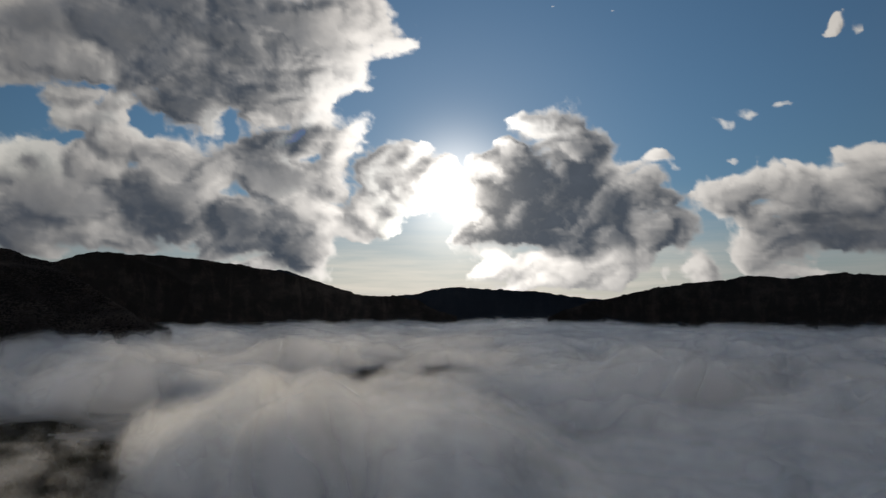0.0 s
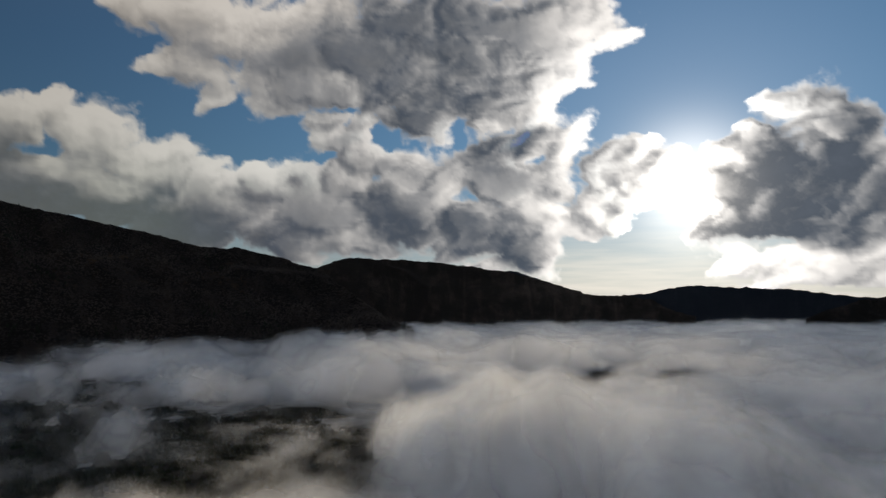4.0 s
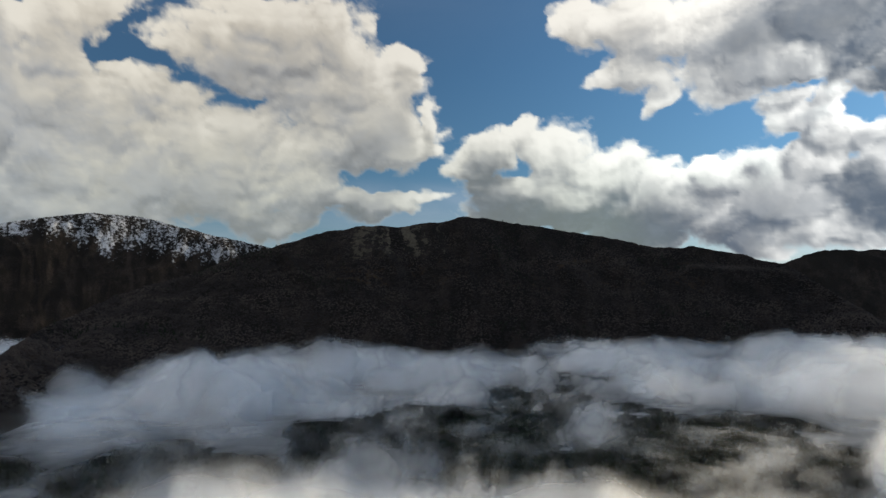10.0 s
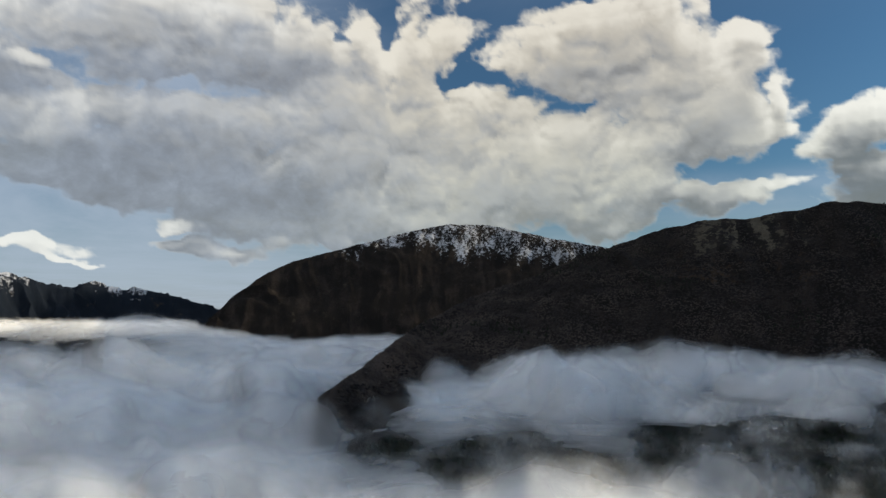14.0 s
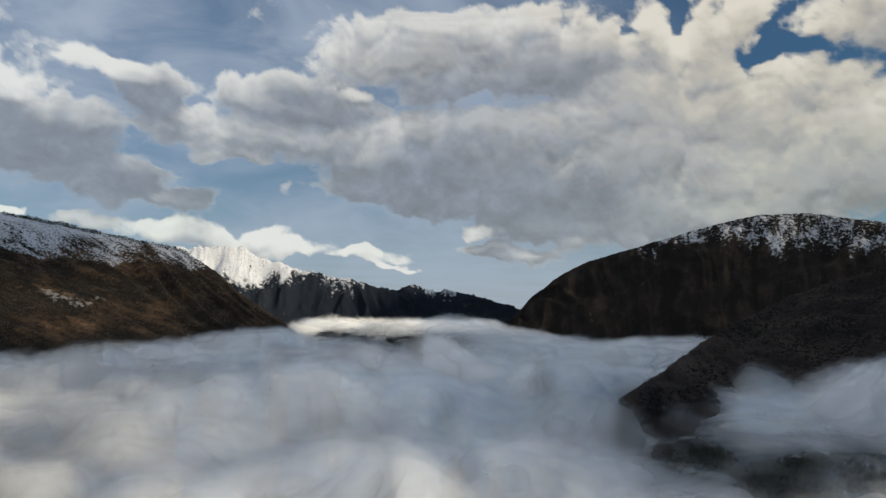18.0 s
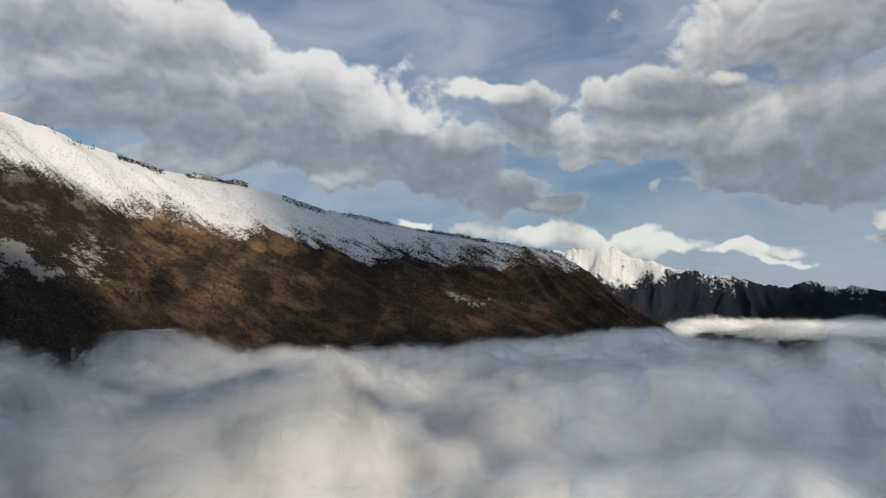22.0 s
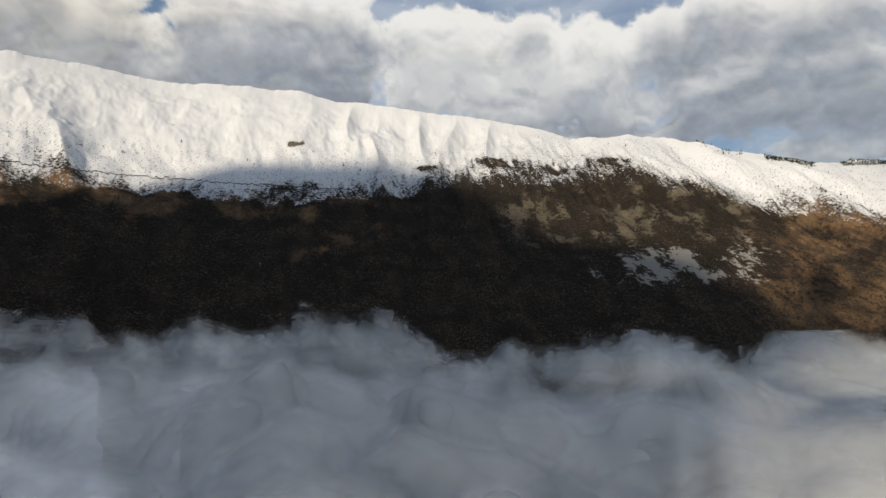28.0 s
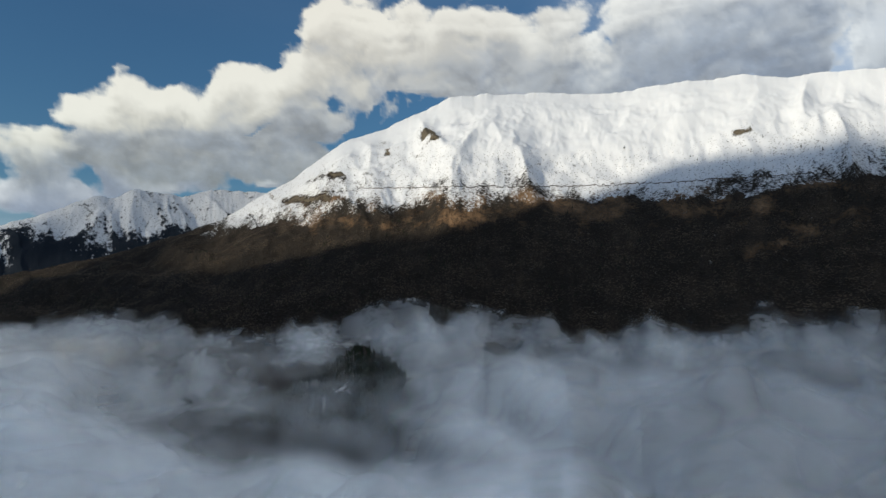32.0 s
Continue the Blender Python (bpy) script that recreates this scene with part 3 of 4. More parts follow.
cloud((170.9, 20.0, 10.0, 3.8, 0.45), (161.6, 16.1, 9.5, 2.7, 0.45), (153.1, 18.4, 7.2, 2.5, 0.3), (178.5, 14.6, 7.6, 1.5, 0.6), (213.3, 20.4, 7.0, 2.5, 0.75), (207.2, 18.9, 3.7, 2.2, 0.8), (186.1, 16.1, 6.1, 1.9, 0.4))
cloud((232.7, 20.3, 7.6, 3.8, 0.35), (222.7, 20.3, 9.9, 3.3, 0.45), (213.4, 21.9, 7.1, 3.5, 0.5), (250.0, 11.9, 7.3, 1.9, 0.6), (209.2, 20.4, 4.6, 2.6, 0.2), (203.4, 20.1, 3.0, 2.4, 0.1), (261.1, 11.6, 11.4, 1.8, 0.65), (266.1, 8.5, 4.3, 1.3, 0.6))
cloud((198.4, 21.8, 5.9, 3.2, 0.05), (194.5, 19.4, 4.5, 2.8, 0.08), (191.1, 16.9, 4.0, 1.4, 0.15), (201.6, 19.7, 2.9, 2.3, 0.05))
cloud((196.9, 19.9, 4.9, 2.5, 0.08), (200.6, 18.4, 2.8, 1.3, 0.1), (193.1, 20.7, 3.9, 2.4, 0.08), (210.8, 21.0, 7.4, 3.2, 0.5), (203.9, 21.9, 4.7, 2.6, 0.6), (225.7, 20.8, 7.7, 2.9, 0.35))

cloud((2.4, 12.6, 1.7, 1.2, 0.45), (1.0, 11.8, 1.4, 1.4, 0.3), (2.8, 10.4, 1.6, 1.6, 0.45), (-0.6, 12.6, 1.2, 0.8, 0.15))

# dark flat bases
cloud((117, 11.5, 5.0, 1.4, 1.5), (108, 9.3, 6.0, 1.3, 1.5), (113, 10.4, 5.0, 1.2, 1.4), (100.5, 8.8, 4.0, 1.0, 1.2))
cloud((137, 17.4, 2.6, 1.6, 1.5), (143.5, 12.4, 5.0, 1.5, 1.5), (139.5, 10.2, 3.5, 1.2, 1.5), (134.4, 8.6, 2.4, 1.0, 1.5), (125.5, 18.2, 2.8, 1.0, 1.5), (148, 14.6, 3.5, 1.0, 1.2))

# the part of the sky that the drone turns its back on, and unseen cloud overhead, added to brighten the fog
cloud((285, 14, 9, 4, 0.5), (294, 12, 8, 4, 0.5), (303, 18, 9, 5, 0.4))
cloud((75, 42, 22, 9, 0.3), (110, 48, 25, 10, 0.25), (150, 40, 22, 8, 0.35), (185, 50, 24, 10, 0.2), (230, 42, 20, 8, 0.3), (265, 46, 18, 8, 0.3), (130, 66, 40, 10, 0.3), (240, 68, 40, 10, 0.3), (40, 40, 14, 6, 0.5))
cloud((316, 9, 8, 4, 0.4), (323, 7, 7, 3, 0.5))


# blue openings between the clouds: bearing, height angle, half width, half height (degrees)
OPENINGS = [(91, 24.0, 3.4, 2.0), (85, 21.0, 3.4, 1.5), (203.5, 20.5, 2.2, 3.6), (223.0, 21.5, 1.6, 1.8), (238.5, 17.5, 2.6, 0.9), (186.5, 16.2, 1.6, 0.6), (92, 19.8, 0.8, 0.6)]
VEILS = []


def veil(*sheets):
    """Thin high cloud: bearing, height angle, half width, half height (degrees) and strength."""
    VEILS.extend(sheets)


# the sheets at 55 and 60 degrees are unseen, added to fill in skylight
veil((118, 20, 22, 12, 0.8), (150, 18, 22, 14, 0.95), (180, 22, 20, 14, 1.0), (205, 22, 18, 12, 0.95), (105, 55, 60, 24, 0.9), (200, 60, 70, 26, 0.95), (118, 8, 24, 9, 0.75), (160, 10, 24, 8, 0.8), (60, 9, 10, 2, 0.4), (302, 20, 18, 15, 0.5))


def billows(x, y, z, octaves, gain, seed):
    """Round heaps with creases between them, about -0.3 to 0.7."""
    total, amp = 0, 1.0
    for k in range(octaves):
        f = 2.07 ** k
        total = total + amp * (np.abs(value_noise(x * f + 7.7 * k, y * f - 3.1 * k, z + 5.3 * k, seed + k)) - 0.3)
        amp *= gain
    return total


def build_sky():
    az = np.concatenate([np.arange(-60, -38, 1.0), np.arange(-38, 273, 0.2), np.arange(273, 300.6, 1.0)])
    el = np.concatenate([np.arange(-3, 29, 0.19), np.linspace(29.5, 89.5, 34)])
    A0, E0 = np.meshgrid(az, el)
    da, de = (SUN_AZ - A0 + 180) % 360 - 180, SUN_EL - E0
    off_sun = np.sqrt(da ** 2 + de ** 2) + 1e-3
    toward = 1 - smooth(15, 50, off_sun)
    A = A0 + 1.0 * fbm(A0 / 5, E0 / 4, 0, 5, 0.58, 301)
    E = E0 + 0.75 * fbm(A0 / 5, E0 / 4, 7.7, 5, 0.58, 303)
    near, mass, tone, thin = np.zeros_like(A), np.zeros_like(A) + 1e-6, np.zeros_like(A), np.zeros_like(A)
    for a, e, w, h, k in PUFFS:
        cols = np.abs((az - a + 180) % 360 - 180) < 3.2 * w + 5
        rows = np.abs(el - e) < 3.2 * h + 4
        at = np.ix_(rows, cols)
        sa = (A[at] - a + 180) % 360 - 180
        v = 1 / (1 + ((sa / w) ** 2 + ((E[at] - e) / h) ** 2) ** 1.6)
        if max(w, h) < 1.2:
            v = v * 0.57
        near[at] += v ** 4
        mass[at] += v ** 3
        tone[at] += k * v ** 3
    for a, e, w, h, k in VEILS:
        sa = (A0 - a + 180) % 360 - 180
        thin = np.maximum(thin, k * np.exp(-(sa / w) ** 4 - ((E0 - e) / h) ** 4))
    open_sky, lag = np.zeros_like(A), 0.9 * fbm(A0 / 2.4, E0 / 2.0, 4.4, 4, 0.6, 341)
    for a, e, w, h in OPENINGS:
        open_sky = np.maximum(open_sky, np.exp(-((A + 1.2 * lag - a) / w) ** 2 - ((E - lag - e) / h) ** 2))
    heaps = billows(A / 3.6, E / 2.7, 0, 5, 0.46, 311)
    small = billows(A / 1.3, E / 1.0, 3.3, 4, 0.55, 321)
    cover = np.minimum(near ** 0.25, 1.1) - 0.50 - 0.5 * open_sky + 0.26 * heaps + 0.15 * fbm(A / 2.1, E / 1.6, 1.1, 5, 0.62, 331)
    bulge = np.clip(cover, 0, 0.6) + 0.22 * billows(A / 3.6, E / 2.7, 0, 3, 0.42, 311) + 0.015 * small
    # light from the sun's side near it, from above away from it
    sa, se = toward * da / off_sun * 0.8, toward * de / off_sun * 0.8 + (1 - toward) * 1.0 + 0.2
    row, col = np.indices(A.shape)
    n_low = int(np.sum(el < 29))

    def shifted(field, k):
        r2 = np.clip(np.where(row < n_low, row + se * k, row), 0, len(el) - 1)
        c2 = np.clip(col + sa * k, 0, len(az) - 1)
        return field[r2.astype(int), c2.astype(int)]

    lack = np.zeros_like(A)
    for k in (3, 6, 10, 14, 19, 25):
        lack += np.clip(shifted(cover, k), 0, 0.45)
    shade = 1 - np.exp(-0.9 * lack)
    relief = 0.45 * (shifted(bulge, 3) - bulge) + 0.6 * (shifted(bulge, 7) - bulge)
    body = toward * smooth(0.02, 0.42, cover) + (1 - toward) * smooth(-0.1, 0.3, cover)
    thickness = (0.12 + 0.80 * tone / mass) * (0.25 + 0.75 * body) + (0.62 - 0.2 * toward) * (shade - 0.5) + np.clip(relief, -0.35, 0.35) * (0.5 + 0.4 * toward)
    # sunlight mask, set apart from the visible cover; a strip lets a band of light onto the fog
    thickness = smooth(-0.08 - 0.12 * toward, 0.98 + 0.12 * toward, thickness)
    strip = smooth(1.2, 2.4, A) * (1 - smooth(5.2, 7.5, A)) * smooth(2.6, 4.2, E) * (1 - 0.8 * smooth(9.0, 10.0, E))
    depth = (1 - strip) * (1 - smooth(36, 46, A) * (1 - smooth(200, 230, A))) * np.where(A < 2, 1 - smooth(13, 16, E), 1 - smooth(9, 12.5, E))
    # mask patches placed to shade the brown slope of the long ridge
    patches = smooth(6.4, 7.4, A) * (1 - smooth(30, 33, A)) * (1 - smooth(16.8, 18.6, E + 2.2 * (1 - smooth(9.5, 11, A))))
    # a slot in the mask for an oblique sunlit band on the ridge
    run = np.clip((17.6 - E) / 3.8, 0, 1)
    patches = patches * (1 - np.exp(-((A - 9.9 - 3.6 * run) / 0.9) ** 4))
    # openings in the mask for sunlit spots on the ridge
    for a, e, w, h in ((21.5, 15.3, 2.2, 0.7), (26.0, 16.3, 1.6, 0.7), (24.5, 13.8, 1.5, 0.6), (28.5, 14.6, 1.4, 0.6), (29.5, 12.9, 1.2, 0.5)):
        patches = patches * (1 - np.exp(-((A - a) / w) ** 4 - ((E - e) / h) ** 4))
    light_slot = np.exp(-((A - 9.9 - 3.6 * run) / 0.9) ** 4) * smooth(13.4, 14.2, E) * (1 - smooth(18, 19, E))
    depth = np.maximum(np.maximum(depth, smooth(0.35, 0.8, thickness) * (1 - 0.5 * smooth(36, 46, A))) * (1 - light_slot), patches)
    return mesh_from("backdrop", 4720 * way(A0.ravel(), E0.ravel()), sheet_faces(len(el), len(az)), CLOUD,
                     {"cover": cover, "thickness": np.clip(thickness, 0, 1), "veil": thin, "depth": depth})


tagged(new("backdrop", build_sky()), "blue sky with broken grey and sunlit white cumulus", "sky", kind="structure")


# ================= mountains =================
def mountain(name, crest, foot, floor_z=-200.0, step=0.1, rows=90, power=1.1, gully=30.0, spacing=220.0, jag=3.0,
             back=450.0, run=0.35, warp=0.4, mat=DUSKY, cover=None, label="", seed=1, slant=None):
    """crest: bearing, height angle, distance; foot: bearing, distance. cover gives the layers of snow, rock, scree, and
    grass with sunlit brown.
    """
    c = np.array(crest, float)
    az = np.arange(c[0, 0], c[-1, 0] + step / 2, step)
    rc = np.interp(az, c[:, 0], c[:, 2])
    zc = rc * np.tan(np.radians(np.interp(az, c[:, 0], c[:, 1])))
    half = max(int(round(0.5 / step)), 1)
    rc, zc = (np.convolve(np.pad(v, half, "reflect", reflect_type="odd"), np.full(2 * half + 1, 1 / (2 * half + 1)), "valid") for v in (rc, zc))
    rb = curve_of(foot)(az)
    along = np.cumsum(np.radians(step) * (0.5 * (rb + rc)))
    teeth = jag * fbm(along / 45, 0 * along, 0, 5, 0.6, seed)
    u = np.concatenate([np.linspace(0, 1, rows) ** 0.9, 1 + np.linspace(0.06, 1, 10)])[:, None]
    front = np.clip(u, 0, 1)
    r = rb + (rc - rb) * front + np.clip(u - 1, 0, 1) * back
    wob = 0.4 * fbm(along / 500 + 0 * u, u * 2.0, 0, 3, 0.5, seed + 9)
    lean = 1.0 * fbm(along / 900 + 0 * u, 0 * u * along, 0, 2, 0.5, seed + 7)
    span = (rc - rb) / spacing
    folds = along - slant(az) * u if slant else along + 0 * u
    ridge = 1 - np.abs(fbm(folds / spacing + wob + lean * u * 2, u * span * run, 0, 2, 0.4, seed + 3))
    ridge = 0.84 * ridge + 0.16 * (1 - np.abs(fbm(folds / spacing * 1.3 + wob, u * span * max(run, 0.8), 0, 4, 0.45, seed + 4)))
    fine = fbm(folds / 60, u * span * spacing / 70, 0, 4, 0.55, seed + 5)
    env = smooth(0.0, 0.15, front) * (1 - smooth(0.86, 1.0, front)) * 0.75 + 0.25 * np.clip(4 * front * (1 - front), 0, 1) ** 0.65
    ribs = 1 - np.abs(fbm(folds / (0.36 * spacing) + 2 * wob, u * span * 1.1 + wob, 0, 4, 0.5, seed + 21))
    z = floor_z + (zc - floor_z) * front ** power - np.clip(u - 1, 0, 1) ** 1.3 * (zc - floor_z) * 0.55
    z = z + teeth * np.where(u <= 1, front ** (rows / 4), 0.3)
    z = z + env * (0.35 + 0.65 * smooth(0.4, 0.7, front)) * (gully * (ridge - 0.62) + 0.11 * gully * (ribs - 0.75) + 0.05 * gully * fine)
    A = az + 0 * u
    flat = way(A, 0 * A)
    pos = np.stack([flat[..., 0] * r, flat[..., 1] * r, z], -1)
    E = np.degrees(np.arctan2(z, r))
    wa = A + 1.8 * warp * fbm(along / 160 + 0 * u, u * span, 0, 4, 0.55, seed + 13)
    we = E + warp * fbm(along / 110 + 40 + 0 * u, u * span, 0, 4, 0.6, seed + 17)
    layers = {"along": folds + 0 * z, "down": u * (rc - rb) + 0 * z, "snow": 0 * z - 1, "rock": 0 * z - 1, "scree": 0 * z - 1, "grass_and_sun": 0 * z - 1}
    if cover:
        layers.update(cover(wa, we, front + 0 * A, ridge, fine))
    thing = tagged(new(name), label, "mountain", "mountains round the valley")
    faces, flat_pos = sheet_faces(len(u), len(az)), pos.reshape(-1, 3)
    mean = {key: np.asarray(v).ravel()[faces].mean(1) for key, v in layers.items()}
    kind_of = np.zeros(len(faces), int)
    kind_of[mean["rock"] > (0.38 if warp > 0.5 else 9)] = 1
    kind_of[mean["scree"] > 0.38] = 2
    kind_of[mean["snow"] > 0.42] = 3
    kind_of[np.repeat(np.arange(len(u) - 1) >= rows - 1, len(az) - 1)] = 4
    for k, part_name in enumerate(("wooded_slope", "rock_face", "scree_fan", "snowfield", "rear_slope")):
        chosen = faces[kind_of == k]
        if len(chosen):
            used, index = np.unique(chosen, return_inverse=True)
            me = mesh_from(part_name, flat_pos[used], index.reshape(-1, 4), mat, {key: np.asarray(v).ravel()[used] for key, v in layers.items()})
            ob = new(part_name, me)
            ob.parent = thing
            if part_name in ("scree_fan", "rock_face") or (part_name == "snowfield" and mat == ALPINE):
                tagged(ob, kind="stuff")
    return {"pos": pos, "front": front + 0 * A, "az": A, "el": E, "layers": layers, "rows": rows}


def box(A, E, a0, a1, e0, e1, soft_a=2.0, soft_e=1.0):
    return smooth(a0 - soft_a, a0 + soft_a, A) * (1 - smooth(a1 - soft_a, a1 + soft_a, A)) * smooth(e0 - soft_e, e0 + soft_e, E) * (1 - smooth(e1 - soft_e, e1 + soft_e, E))


SNOW_LINE = curve_of([(120, 9), (132, 4.4), (140, 4.7), (150, 5.3), (161, 6.6), (172, 8.6), (181, 11.0), (188, 12.0), (195, 11.8), (201, 10.9), (206, 10.6), (215, 10.1), (225, 9.9), (236, 9.9), (245, 9.2), (253, 7.6), (275, 5)])


def long_ridge_cover(A, E, u, ridge, fine):
    line = SNOW_LINE(A)
    depth = curve_of([(120, 3.4), (150, 3.2), (165, 2.4), (180, 2.6), (200, 3.0), (220, 3.0), (250, 3.2)])(A)
    snow = 0.47 + (E - line) / depth * 0.6 + 0.12 * fine + 0.35 * (0.66 - ridge)
    outcrops = sum(k * np.exp(-((A - a) / w) ** 2 - ((E - e) / h) ** 2) for a, e, w, h, k in (
        (240.6, 13.9, 1.7, 0.75, 1.2), (236.7, 14.9, 1.2, 0.6, 1.0), (238.8, 13.2, 1.2, 0.4, 0.8), (210.8, 14.2, 1.7, 0.36, 1.2), (193.2, 13.0, 1.4, 0.35, 0.8), (199.5, 12.8, 1.2, 0.3, 0.6),
        (245.5, 11.2, 1.6, 0.3, 0.9), (248.0, 9.7, 1.8, 0.3, 0.9), (243.5, 12.2, 1.2, 0.25, 0.7), (187.5, 12.6, 1.3, 0.3, 0.7), (183.5, 12.2, 1.0, 0.3, 0.6), (221, 13.0, 3.0, 0.12, 0.45), (228, 12.2, 4.0, 0.10, 0.4)))
    snow = np.where(E > line - 1, snow, -1) - 1.5 * outcrops * (0.6 + 0.8 * fine)
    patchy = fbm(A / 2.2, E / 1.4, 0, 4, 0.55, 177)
    grass_and_sun = box(A, E, 213, 254, 6.8, 10.8, 3, 1.2) * (0.45 + 0.3 * fine + 0.25 * patchy) + 0.6 * box(A, E, 203, 213, 4.0, 10.0, 2, 1.2) * (0.6 + 0.8 * patchy)
    # dry grass here, raised past bearing 150 to paint in the sunlit band
    grass_and_sun = grass_and_sun + box(A, E, 130, 174, -3, 9.5, 4, 1.5) * (0.40 + 0.16 * smooth(150, 162, A) + 0.22 * patchy + 0.15 * fine) - 0.1
    rock = box(A, E, 171, 193, 5.4, 10.6, 3, 1.6) * (0.36 + 0.35 * fine + 0.2 * patchy) + 0.8 * outcrops
    scree = box(A, E, 171.5, 185, 2.3, 5.3, 1.5, 0.9) * (0.5 + 0.5 * fine + 0.5 * (0.62 - ridge) + 0.35 * patchy) + 0.5 * box(A, E, 140, 144, 0.3, 1.4, 1.5, 0.4) * (0.5 + patchy)
    return {"snow": np.clip(snow, -1, 1.6), "grass_and_sun": grass_and_sun, "rock": rock, "scree": scree}


def snowy_top(line, depth, most=1.5, gather=0.6):
    def cover(A, E, u, ridge, fine):
        return {"snow": np.clip(0.3 + (E - line(A)) / depth + 0.2 * fine + gather * (0.66 - ridge), -1, most + 0.12 * fine), "rock": 0.02 + 0 * A + 0.15 * fine}
    return cover


def frosted(A, E, u, ridge, fine):
    stripes = fbm(A * 1.5, E * 0.15, 0, 4, 0.6, 171)
    frost = box(A, E, 58, 66.5, 4.4, 7.6, 0.9, 0.8) * (0.20 + 0.35 * stripes) + 0.12 * box(A, E, 47, 54, 5.0, 7.5, 2, 0.8)
    return {"rock": frost * 1.05 + 0.05 * fine, "grass_and_sun": 0.22 * box(A, E, 35, 75, 1.5, 5.0, 5, 1.0) * (1 + fbm(A / 6, E * 1.2, 0, 3, 0.5, 173)) - 0.1}


# crest rows: bearing, height angle, distance
LONG_RIDGE = mountain("mountain_ridge", [(125.3, -2.2, 3050), (126.3, -1.1, 3150), (129.6, 1.1, 3300), (132, 3.2, 3400), (134.4, 4.8, 3450), (138, 5.5, 3450), (142.4, 6.4, 3400), (149.2, 7.5, 3350), (152.8, 8.3, 3300), (155.5, 8.65, 3250), (158, 9.45, 3200), (162.2, 10.65, 3150), (168.4, 11.2, 3100), (170.1, 11.75, 3080), (174.2, 12.8, 3060), (177, 13.7, 3050), (181.5, 14.6, 3050), (184, 14.6, 3060), (186.6, 14.6, 3080), (191.1, 15.9, 3100), (195.9, 16.8, 3110), (199.7, 17.1, 3120), (205.1, 17.75, 3140), (207.5, 17.7, 3150), (210.2, 18.35, 3160), (213, 18.35, 3170), (215.4, 18.6, 3180), (218, 18.3, 3190), (222.3, 18.1, 3200), (227.1, 18.5, 3200), (232.2, 18.55, 3180), (235.2, 18.45, 3180), (237.2, 17.5, 3180), (240.8, 15.8, 3180), (245.2, 14.25, 3200), (249, 11.2, 3250), (252.7, 8.9, 3300), (255, 7.4, 3350), (258.8, 5.85, 3450), (263.6, 4.1, 3600), (270, 2.4, 3800), (276, 1.0, 3900)],
    [(125, 2750), (135, 2600), (145, 2400), (155, 2100), (165, 1750), (180, 1450), (200, 1350), (220, 1350), (240, 1450), (255, 1600), (276, 2100)],
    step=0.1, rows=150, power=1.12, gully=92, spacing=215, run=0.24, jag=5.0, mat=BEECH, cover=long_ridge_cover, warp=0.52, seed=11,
    slant=lambda a: 1400 * (1 - smooth(160, 212, a)),
    label="long snow-capped mountain ridge with bare brown beech slopes")

DARK_HILL = mountain("wooded_mountain", [(22.4, -1.6, 2500), (24.3, -1.0, 2600), (27.5, 1.2, 2800), (30.5, 3.45, 3000), (34.6, 4.6, 3050), (37.6, 5.15, 3050), (39.5, 5.1, 3050), (45.4, 6.3, 3050), (49.6, 7.1, 3050), (54.5, 7.95, 3050), (56.6, 8.15, 3050), (58, 7.75, 3050), (60.4, 7.45, 3050), (61.8, 7.15, 3050), (65, 7.3, 3050), (68.5, 6.7, 3050), (72.2, 5.5, 3000), (75.6, 4.6, 2950), (79.2, 2.9, 2800), (84.1, 1.4, 2500), (88.9, -1.0, 2000), (91, -2.5, 1600), (96.3, -6.6, 1000), (98, -8.5, 900)],
    [(22, 2300), (30, 2250), (45, 2100), (60, 2000), (75, 1800), (85, 1300), (92, 950), (98, 700)],
    step=0.09, rows=120, power=1.05, gully=50, spacing=150, jag=4.0, mat=DUSKY, cover=frosted, seed=23,
    label="broad dark mountain of bare woods with a frosted stand")

mountain("snowy_mountain", [(70, 4.6, 4000), (73.5, 5.3, 4050), (77.7, 6.1, 4100), (79.8, 6.6, 4100), (83.6, 7.4, 4150), (87.2, 7.45, 4150), (91.5, 6.5, 4100), (95.2, 5.5, 4050), (98.3, 4.65, 4000), (100.6, 4.0, 3950), (102.7, 2.9, 3900), (105.1, 1.1, 3850), (106.9, -0.8, 3800), (108, -2.2, 3750)],
    [(70, 3300), (90, 3350), (108, 3650)], step=0.08, rows=90, power=0.95, gully=150, spacing=260, run=0.5, mat=DUSKY,
    cover=snowy_top(curve_of([(70, 3.6), (84, 4.9), (92, 5.6), (97, 5.0), (104, 6)]), 3.4, 0.46, 0.3), seed=31, label="brown mountain with a snow-dusted top")

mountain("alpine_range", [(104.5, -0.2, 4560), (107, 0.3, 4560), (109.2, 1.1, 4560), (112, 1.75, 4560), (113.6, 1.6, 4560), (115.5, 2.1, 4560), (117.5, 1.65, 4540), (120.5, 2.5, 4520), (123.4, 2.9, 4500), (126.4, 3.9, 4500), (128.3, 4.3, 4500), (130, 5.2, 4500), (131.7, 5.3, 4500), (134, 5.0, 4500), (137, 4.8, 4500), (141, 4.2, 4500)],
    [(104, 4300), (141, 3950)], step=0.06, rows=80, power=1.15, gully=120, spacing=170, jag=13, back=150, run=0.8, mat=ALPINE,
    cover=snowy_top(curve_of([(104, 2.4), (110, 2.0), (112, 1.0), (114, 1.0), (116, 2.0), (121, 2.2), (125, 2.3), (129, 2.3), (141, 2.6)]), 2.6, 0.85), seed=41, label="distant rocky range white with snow")

